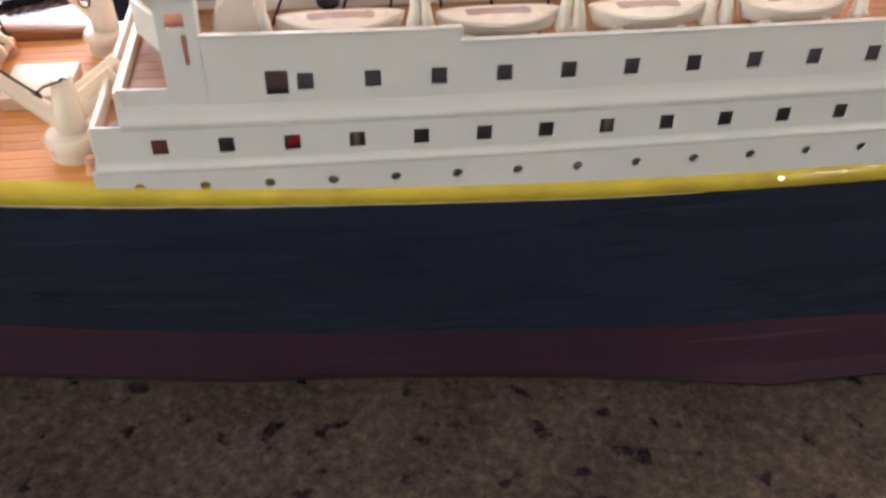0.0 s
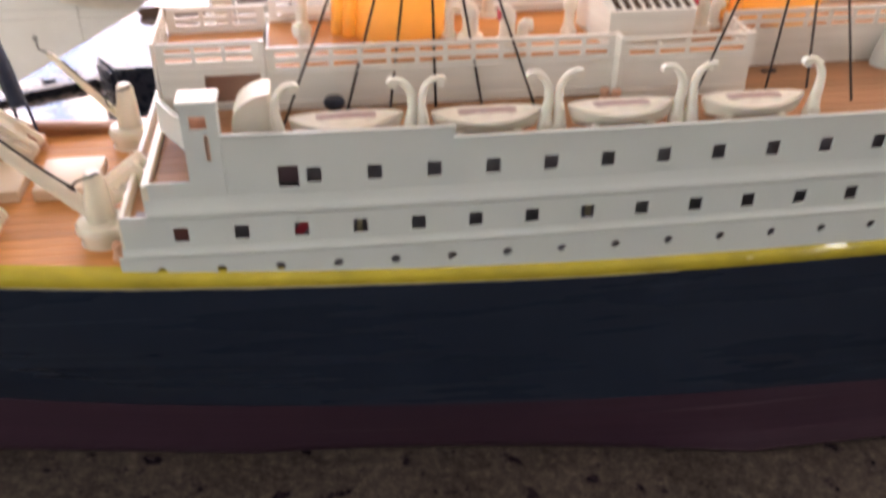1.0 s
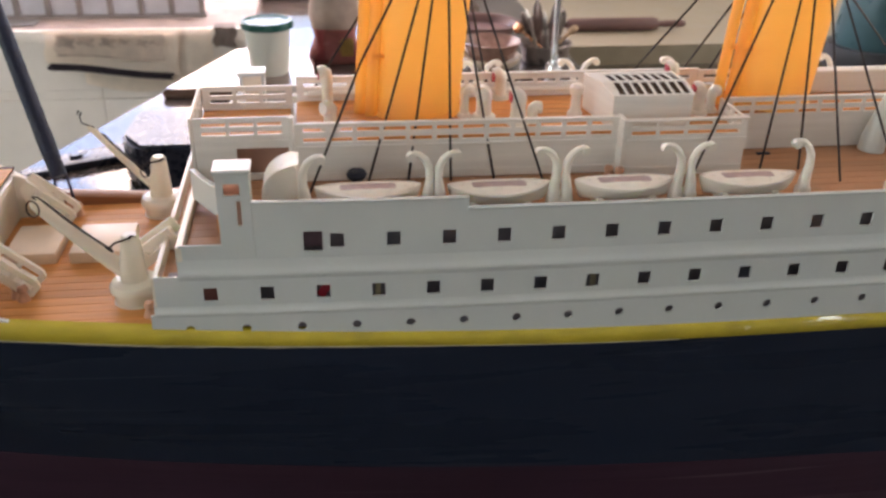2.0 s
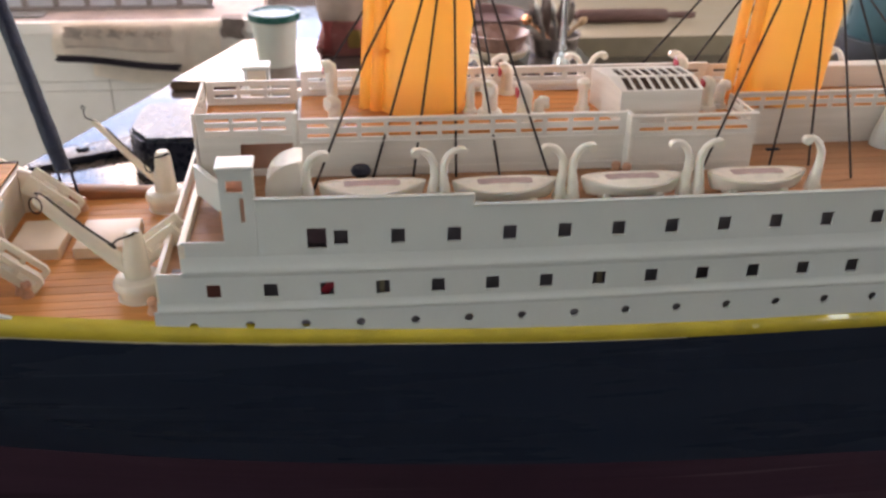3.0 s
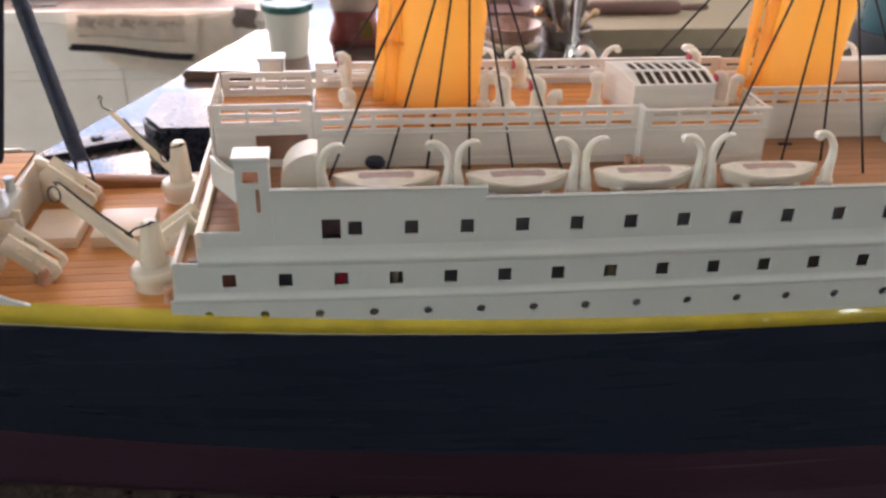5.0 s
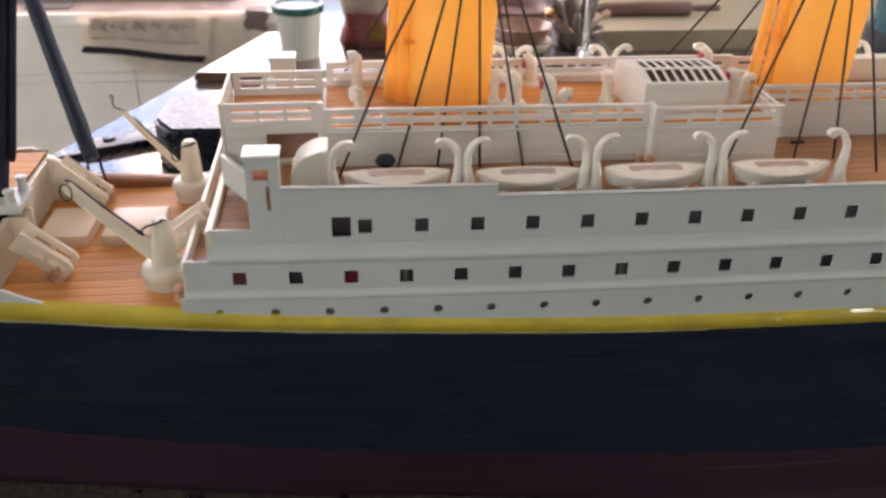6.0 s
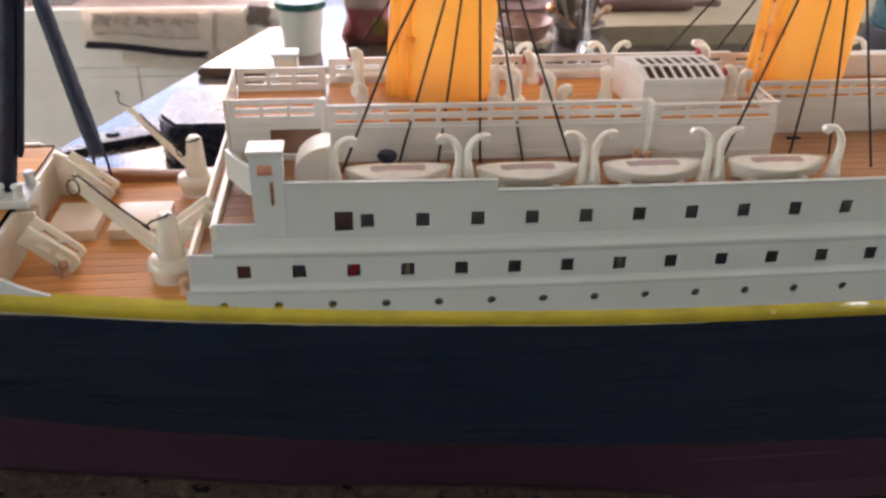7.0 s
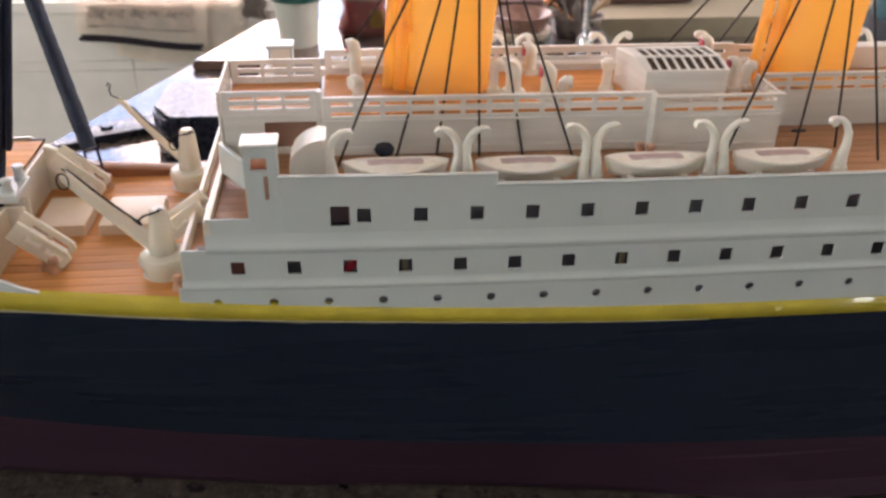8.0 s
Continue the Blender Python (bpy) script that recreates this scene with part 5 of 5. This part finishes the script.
# ---- skylight
skylight = new("skylight")
skylight.parent = ship
skylight["label"] = "white skylight house with two slotted roof slopes"
SA, SB = 0.1415, 0.1712
SPLAY = 0.16
EAVE, RIDGE, BACK = (0.0430, 0.1616), (0.0535, 0.1636), (0.0680, 0.1626)
bm = bmesh.new()
prof = [(EAVE[0], UP), EAVE, RIDGE, BACK, (BACK[0], UP)]
lo = [bm.verts.new((SA - SPLAY * (y - EAVE[0]), y, z)) for y, z in prof]
hi = [bm.verts.new((SB, y, z)) for y, z in prof]
bm.faces.new(lo), bm.faces.new(hi[::-1])
for k in (0, 3):
    bm.faces.new((lo[k], lo[(k + 1) % 5], hi[(k + 1) % 5], hi[k]))
part("house", bm, PRINT, skylight)
SLOTS = 8
us, cells = edges(SA - 0.0004, SB + 0.0004, [SA + 0.0034 + 0.00345 * i for i in range(SLOTS)], [0.0012] * SLOTS)
for (ya, za), (yb, zb), pads in ((EAVE, RIDGE, (0.0006, 0.0008)), (RIDGE, BACK, (0.0010, 0.0030))):
    n = (yb - ya)
    part("roof_slope", sheet(us, [ya - (0.0004 if ya < RIDGE[0] else 0), ya + pads[0], yb - pads[1], yb], lambda u, v, d: (u - (SPLAY * (v - EAVE[0]) if u < SA else 0), v, za + 0.0004 + (v - ya) * (zb - za) / n - d), [(i, 1) for i in cells], 0.0003), PRINT, skylight, "roof slope with a row of slots")
# block in the dark seam colour, added so the roof slots look shaded
bm = bmesh.new()
prof = [(EAVE[0] + 0.0005, 0.1560), (EAVE[0] + 0.0005, EAVE[1] - 0.0008), (RIDGE[0], RIDGE[1] - 0.0008), (BACK[0] - 0.0005, BACK[1] - 0.0008), (BACK[0] - 0.0005, 0.1560)]
lo = [bm.verts.new((SA + 0.0005, y, z)) for y, z in prof]
hi = [bm.verts.new((SB - 0.0005, y, z)) for y, z in prof]
bm.faces.new(lo), bm.faces.new(hi[::-1])
for k in range(5):
    bm.faces.new((lo[k], lo[(k + 1) % 5], hi[(k + 1) % 5], hi[k]))
part("slot_shade_block", bm, CAULK, skylight, "dark brown block coloured as the shade in the slots")

# ---------------------------------------------------------------- things on the worktop and behind
tray = thing("serving_tray", "dark brown glossy wooden tray on the worktop", "tray", -0.018, 0.62, 0.0)
outline = [(-0.087, -0.066), (0.050, -0.078), (0.052, 0.070), (-0.030, 0.070)]
part("board", prism(outline, 0.0, 0.0078, 0.0015), BOARD, tray, smooth=True)
part("rim", prism([(x * 0.97 - 0.0003, y * 0.97) for x, y in outline], 0.0079, 0.0086, 0.0002), BOARD, tray)

tub = thing("plastic_tub", "white plastic tub with a dark green lid", "tub", -0.0095, 0.603, 0.0087)
part("body", lathe([(0, 0), (0.0178, 0.0), (0.0180, 0.001), (0.0212, 0.042), (0.0230, 0.0425), (0.0230, 0.0445), (0.0215, 0.0445)], 36), TUB, tub, "", True)
part("lid", lathe([(0.0240, 0.0432), (0.0246, 0.0438), (0.0246, 0.0490), (0.0236, 0.0500), (0.0215, 0.0500), (0.0207, 0.0486), (0, 0.0486)], 36), GREEN, tub, "dark green rimmed lid", True)

# black things lying behind the ship
adapter = thing("power_adapter", "black plastic box lying on the worktop", "adapter", -0.065, 0.40, 0.0)
outline = [(-0.036, 0.022), (-0.039, -0.031), (-0.024, -0.056), (0.060, -0.059), (0.060, 0.026)]
part("body", prism(outline, 0.0, 0.034, 0.003), BLACK, adapter, smooth=True)
part("seam", prism([(x * 1.008, y * 1.008) for x, y in outline], 0.0165, 0.0178, 0.0003), BLACK, adapter)
clamp = thing("black_clamp", "black plastic clamp lying on the worktop", "clamp", -0.146, 0.4010, 0.0)
bm = bmesh.new()
mc = Matrix.Rotation(radians(24), 4, "Z")
add_box(bm, -0.020, 0.052, -0.0130, 0.0100, 0.0, 0.0060, 0.0015, mc)
add_box(bm, 0.004, 0.036, 0.0095, 0.0150, 0.0, 0.0050, 0.0012, mc)
part("body", bm, BLACK, clamp, smooth=True)
part("jaw", box(-0.040, -0.018, -0.0130, -0.0020, 0.0, 0.0040, bevel=0.001, m=mc), BLACK, clamp)
part("pivot", lathe([(0, 0.0082), (0.004, 0.0082), (0.0050, 0.0072), (0.0050, 0.0060)], 14), BLACK, clamp, "", True)

# towel over the worktop's edge
towel = thing("hanging_towel", "beige kitchen towel with printed panel and dark stripe", "towel", -0.2, 0.766, -0.06)


def cloth(x0, x1, z0, z1, y, amp, seed=0.0, slope=0.0):
    bm = bmesh.new()
    nx, nz = 26, 18
    g = [[None] * (nz + 1) for _ in range(nx + 1)]
    for i in range(nx + 1):
        for j in range(nz + 1):
            u, v = i / nx, j / nz
            x = x0 + (x1 - x0) * u
            z = z1 + (z0 - z1) * v + slope * (x - x0) * (v if z1 > 0 else 1.0)
            yy = y - amp * (0.3 + v) * (1 + math.sin(9 * u + 2.2 * v + seed) + 0.5 * math.sin(19 * u + seed))
            g[i][j] = bm.verts.new((x + 0.002 * math.sin(7 * v), yy, z + 0.0012 * math.sin(6 * u)))
    for i in range(nx):
        for j in range(nz):
            bm.faces.new((g[i][j], g[i + 1][j], g[i + 1][j + 1], g[i][j + 1]))
    bmesh.ops.solidify(bm, geom=bm.faces, thickness=0.0010)
    return bm


mt = at(0.2, -0.766, 0.06)
def draped(x0, x1, z0, z1, y, sagging):
    """A hanging fall whose hem and folds swing down to one side."""
    bm = bmesh.new()
    nx, nz = 30, 24
    g = []
    for i in range(nx + 1):
        u = i / nx
        hem = z0 + sagging * (1 - math.sin(math.pi * (0.15 + 0.75 * u)))
        col = []
        for j in range(nz + 1):
            v = j / nz
            fold = math.sin(7.0 * u + 5.0 * v) + 0.6 * math.sin(15 * u - 4 * v + 1)
            col.append(bm.verts.new((x0 + (x1 - x0) * u, y - 0.0016 * (0.15 + v) * (1.6 + fold) * 0.5, z1 + (hem - z1) * v)))
        g.append(col)
    for i in range(nx):
        for j in range(nz):
            bm.faces.new((g[i][j], g[i + 1][j], g[i + 1][j + 1], g[i][j + 1]))
    bmesh.ops.solidify(bm, geom=bm.faces, thickness=0.0010)
    return bm


part("back_fall", draped(-0.222, -0.080, -0.0575, 0.0125, 0.7615, 0.018), TOWEL, towel, "", True, mt)
part("front_fall", cloth(-0.258, -0.118, -0.026, 0.0135, 0.7565, 0.0003, 0.3, -0.09), TOWEL, towel, "", True, mt)
part("print", cloth(-0.246, -0.132, -0.0125, 0.0095, 0.7545, 0.0003, 0.3, -0.06), PRINTED, towel, "faded printed panel", True, mt)
part("print_band", cloth(-0.244, -0.226, -0.0035, 0.0078, 0.7535, 0.0003, 0.3, -0.06), PRINTDARK, towel, "darker printed block", True, mt)
for k, (xa, xb) in enumerate(((-0.222, -0.206), (-0.198, -0.184), (-0.180, -0.168), (-0.160, -0.150), (-0.146, -0.136))):
    part("print_band", cloth(xa, xb, -0.0020 - 0.0020 * (k % 2), 0.0060 - 0.0012 * k, 0.7535, 0.0003, 0.3, -0.06), PRINTDARK, towel, "darker printed block", True, mt)
part("print_border", cloth(-0.246, -0.132, -0.0138, -0.0118, 0.7538, 0.0003, 0.3, -0.06), PRINTDARK, towel, "dark line under the print", True, mt)
part("stripe", cloth(-0.257, -0.126, -0.0292, -0.0214, 0.7540, 0.0002, 0.3, -0.1), DARKCLOTH, towel, "dark hem stripe", True, mt)
tray2 = thing("baking_tin", "dark flat baking tin on the cabinet top", "tin", -0.295, 0.796, 0.0119)
part("body", box(-0.025, 0.022, -0.012, 0.010, 0.0, 0.0012, bevel=0.0005), SLATE, tray2)
part("rim", box(-0.026, 0.023, -0.013, 0.011, 0.0013, 0.0022, bevel=0.0004), STEEL, tray2)
# bars and lilac panels added in place of window bars and bright panes
RACKWOOD = mat("grey_brown_bar_wood", (0.30, 0.25, 0.24), 0.6, var=0.15, scale=40)
rack = thing("slatted_rack", "low brown bars and pale lilac panels standing in for window panes", "rack", -0.25, 0.83, 0.0119)
part("base", box(-0.16, 0.16, -0.012, 0.012, 0.0, 0.002), RACKWOOD, rack)
part("top_bar", box(-0.16, 0.16, -0.004, 0.004, 0.044, 0.048), RACKWOOD, rack)
for i in range(10):
    x = -0.155 + 0.0344 * i
    part("post", box(x - 0.003, x + 0.003, -0.004, 0.004, 0.0021, 0.0439), RACKWOOD, rack)
    if i < 9:
        part("panel", box(x + 0.0032, x + 0.0312, -0.001, 0.001, 0.0022, 0.0438), LILAC, rack)
jar = thing("glass_jar", "pale green glass jar by the window", "jar", -0.445, 0.83, 0.0119)
part("body", lathe([(0, 0), (0.028, 0), (0.03, 0.003), (0.03, 0.05), (0.024, 0.06), (0.024, 0.07), (0, 0.07)], 24), mat("pale_green_glass", (0.35, 0.50, 0.38), 0.15, var=0.1), jar, "", True)

rag = thing("dark_dishcloth", "grey-brown dishcloth over the cabinet edge", "cloth", -0.0655, 0.766, 0.0125)
mr = at(0.0655, -0.766, -0.0125)
RAG = mat("brown_grey_cloth", (0.27, 0.22, 0.20), 0.9, var=0.2, scale=60, bump=0.03, bscale=500)
part("front_fall", cloth(-0.0775, -0.0535, -0.0085, 0.0134, 0.7615, 0.0004, 0.6), RAG, rag, "", True, mr)
part("top_fold", box(-0.0770, -0.0545, 0.7610, 0.7830, 0.0121, 0.0134, bevel=0.0005), RAG, rag, m=mr)

# snack bag
bag = thing("snack_bag", "crumpled red-brown foil snack bag standing up", "bag", 0.055, 0.655, 0.0)
def bag_part(name, material, v0, v1, label="", a0=0.0, a1=2 * math.pi, grow=0.0):
    """A stretch of the crumpled bag between two heights and two angles round it."""
    bm = bmesh.new()
    n = 24
    whole = a1 - a0 > 6.28
    rings = []
    for j in range(9):
        v = v0 + (v1 - v0) * j / 8
        w = 0.028 * (1 - 0.10 * math.sin(3 * v)) * (0.93 + 0.07 * math.cos(11 * v)) + grow
        d = 0.017 * math.sin(math.pi * min(1, 0.12 + 0.88 * (1 - v))) ** 0.7 + 0.0008 + grow
        ring = []
        for k in range(n if whole else n + 1):
            a = a0 + (a1 - a0) * k / n
            ring.append(bm.verts.new((w * math.copysign(abs(math.cos(a)) ** 0.7, math.cos(a)) + 0.0014 * math.sin(17 * v + 3 * a), d * math.sin(a) + 0.001 * math.sin(13 * v + 5 * a), 0.105 * v)))
        rings.append(ring)
    for r0, r1 in zip(rings, rings[1:]):
        for k in range(n):
            bm.faces.new((r0[k], r0[(k + 1) % len(r0)], r1[(k + 1) % len(r1)], r1[k]))
    if whole:
        bm.faces.new(rings[0][::-1]), bm.faces.new(rings[-1])
    else:
        bmesh.ops.solidify(bm, geom=bm.faces, thickness=0.0004)
    return part(name, bm, material, bag, label, True)


bag_part("body", BAG, 0.0, 0.37)
bag_part("top", BAGTOP, 0.3702, 1.0, "dull beige upper half")
bag_part("print_stripe", BAGRED, 0.05, 0.368, "pinkish red printed stripe", radians(226), radians(250), 0.0005)
bag_part("patch", BAGY, 0.09, 0.28, "yellow printed patch", radians(277), radians(308), 0.0006)

# crockery, kitchen tools and the tap beside the sink
PINWOOD = mat("dark_pin_wood", (0.13, 0.07, 0.065), 0.45, var=0.2, scale=60, stretch=(0.2, 1, 1))
CREAMGLAZE = mat("cream_glazed_clay", (0.74, 0.62, 0.47), 0.25, var=0.1, scale=40)
REDCLAY = mat("red_brown_glazed_clay", (0.30, 0.17, 0.135), 0.22, var=0.35, scale=45, coat=0.3)
lower_bowl = thing("cream_bowl", "shallow cream glazed bowl beside the sink", "bowl", 0.213, 0.632, 0.0)
part("body", lathe([(0, 0.003), (0.016, 0.002), (0.017, 0.0), (0.019, 0.001), (0.027, 0.006), (0.0305, 0.0125), (0.0295, 0.0130), (0.025, 0.0070), (0, 0.0045)], 36), CREAMGLAZE, lower_bowl, "", True)
upper_bowl = thing("brown_bowl", "red-brown glazed bowl standing in a cream bowl", "bowl", 0.212, 0.634, 0.0072)
part("body", lathe([(0, 0.001), (0.018, 0.0), (0.024, 0.005), (0.0300, 0.0180), (0.0315, 0.0205), (0.0302, 0.0210), (0.0285, 0.0180), (0.021, 0.0060), (0, 0.004)], 36), REDCLAY, upper_bowl, "", True)
dish = thing("brown_dish", "dark brown oven dish at the back of the worktop", "dish", 0.228, 0.772, 0.0)
part("body", lathe([(0, 0), (0.032, 0), (0.036, 0.003), (0.040, 0.0120), (0.043, 0.0128), (0.0425, 0.0140), (0.039, 0.0135), (0.034, 0.0050), (0, 0.004)], 36), PINWOOD, dish, "", True)
part("handle", box(0.040, 0.052, -0.008, 0.008, 0.0105, 0.0132, bevel=0.001), PINWOOD, dish)

DARKSTEEL = mat("dark_worn_steel", (0.20, 0.17, 0.155), 0.32, metal=0.6, var=0.5, scale=60, bump=0.08, bscale=60)
COPPER = mat("copper", (0.72, 0.36, 0.19), 0.25, metal=1.0, var=0.15, scale=60)
TOOLWOOD = mat("pale_tool_wood", (0.50, 0.34, 0.20), 0.5, var=0.2, scale=90, stretch=(1, 1, 0.2))
BROWNTOOL = mat("dark_brown_nylon", (0.10, 0.065, 0.055), 0.35, var=0.2, scale=60)
tools = thing("utensil_holder", "dark steel holder full of kitchen tools by the tap", "utensil holder", 0.2735, 0.650, 0.0)
part("holder", lathe([(0, 0), (0.021, 0), (0.0235, 0.002), (0.0265, 0.0190), (0.0280, 0.0200), (0.0275, 0.0212), (0.0255, 0.0200), (0.0225, 0.0050), (0, 0.004)], 32), DARKSTEEL, tools, "dark worn steel holder", True)


def tool(name, foot, top, material, label, radius=0.0016, head=(0.006, 0.003, 0.010)):
    """A straight handle with a rounded, flattened head on its upper end."""
    a, b = Vector(foot), Vector(top)
    d = (b - a).normalized()
    bm = tube([a, a.lerp(b, 0.5), b - d * head[2] * 0.5], [radius, radius * 0.85, radius], 8)
    add_tube(bm, [b + d * head[2] * (0.5 * q - 0.5) for q in (-1.0, -0.7, 0.0, 0.7, 1.0)], [head[0] * r for r in (0.25, 0.75, 1.0, 0.72, 0.2)], 12, True, head[1] / head[0])
    return part(name, bm, material, tools, label, True)


tool("ladle", (0.006, 0.002, 0.006), (-0.0330, 0.004, 0.0375), COPPER, "copper ladle", 0.0018, (0.0065, 0.0055, 0.0110))
tool("spoon", (0.002, -0.012, 0.006), (-0.0075, -0.0150, 0.0560), STEEL, "steel spoon", 0.0016, (0.0040, 0.0020, 0.0200))
tool("fork", (-0.008, -0.008, 0.006), (-0.0240, -0.0060, 0.0560), STEEL, "steel fork", 0.0018, (0.0035, 0.0015, 0.0180))
tool("spatula", (-0.004, 0.004, 0.006), (-0.0100, 0.0080, 0.0620), BROWNTOOL, "dark brown spatula", 0.0020, (0.0100, 0.0030, 0.0400))
tool("spatula", (0.006, 0.006, 0.006), (0.0120, 0.0100, 0.0600), BROWNTOOL, "dark brown spatula", 0.0020, (0.0090, 0.0030, 0.0360))
tool("spatula", (0.000, 0.010, 0.006), (-0.0240, 0.0140, 0.0480), DARKSTEEL, "dark steel turner", 0.0020, (0.0090, 0.0020, 0.0300))
tool("whisk", (0.006, -0.006, 0.006), (0.0150, -0.0090, 0.0560), DARKSTEEL, "dark steel whisk", 0.0018, (0.0055, 0.0050, 0.0300))
tool("wooden_spoon", (0.000, 0.000, 0.006), (0.0350, 0.0060, 0.0350), TOOLWOOD, "pale wooden spoon", 0.0022, (0.0045, 0.0025, 0.0120))
tap = thing("kitchen_tap", "tall chrome kitchen tap beside the sink", "tap", 0.2727, 0.608, 0.0)
part("foot", lathe([(0, 0.012), (0.006, 0.012), (0.0085, 0.008), (0.0095, 0.0)], 20), CHROME, tap, "", True)
arc = [(0, 0, 0.01), (0, 0, 0.10)] + [(0.028 - 0.028 * math.cos(a), 0.014 * (1 - math.cos(a)), 0.10 + 0.028 * math.sin(a)) for a in (math.pi * k / 10 for k in range(1, 11))] + [(0.056, 0.028, 0.085)]
part("spout", tube(arc, 0.0036, 14), CHROME, tap, "", True)
part("lever", tube([(0, -0.008, 0.014), (-0.004, -0.022, 0.024), (-0.006, -0.032, 0.026)], [0.0035, 0.0025, 0.002], 10), CHROME, tap, "", True)

pin = thing("rolling_pin", "dark brown wooden rolling pin behind the sink", "rolling pin", 0.385, 0.770, 0.0)
part("roller", tube([(-0.055, 0, 0.008), (-0.05, 0, 0.008), (0.05, 0, 0.008), (0.055, 0, 0.008)], [0.0065, 0.008, 0.008, 0.0065], 18), PINWOOD, pin, "", True)
for s in (-1, 1):
    part("handle", tube([(s * 0.055, 0, 0.008), (s * 0.064, 0, 0.008), (s * 0.085, 0, 0.008), (s * 0.09, 0, 0.008)], [0.003, 0.004, 0.0045, 0.003], 12), PINWOOD, pin, "", True)

bottle = thing("teal_bottle", "teal plastic bottle on a dark grey foot", "bottle", 0.612, 0.60, 0.0)
part("body", lathe([(0, 0.026), (0.040, 0.026), (0.042, 0.03), (0.036, 0.09), (0.024, 0.12), (0.012, 0.13), (0.012, 0.14), (0, 0.14)], 30), TEAL, bottle, "", True)
part("foot", lathe([(0, 0), (0.046, 0), (0.048, 0.004), (0.046, 0.0258), (0, 0.0258)], 30), SLATE, bottle, "dark grey foot", True)
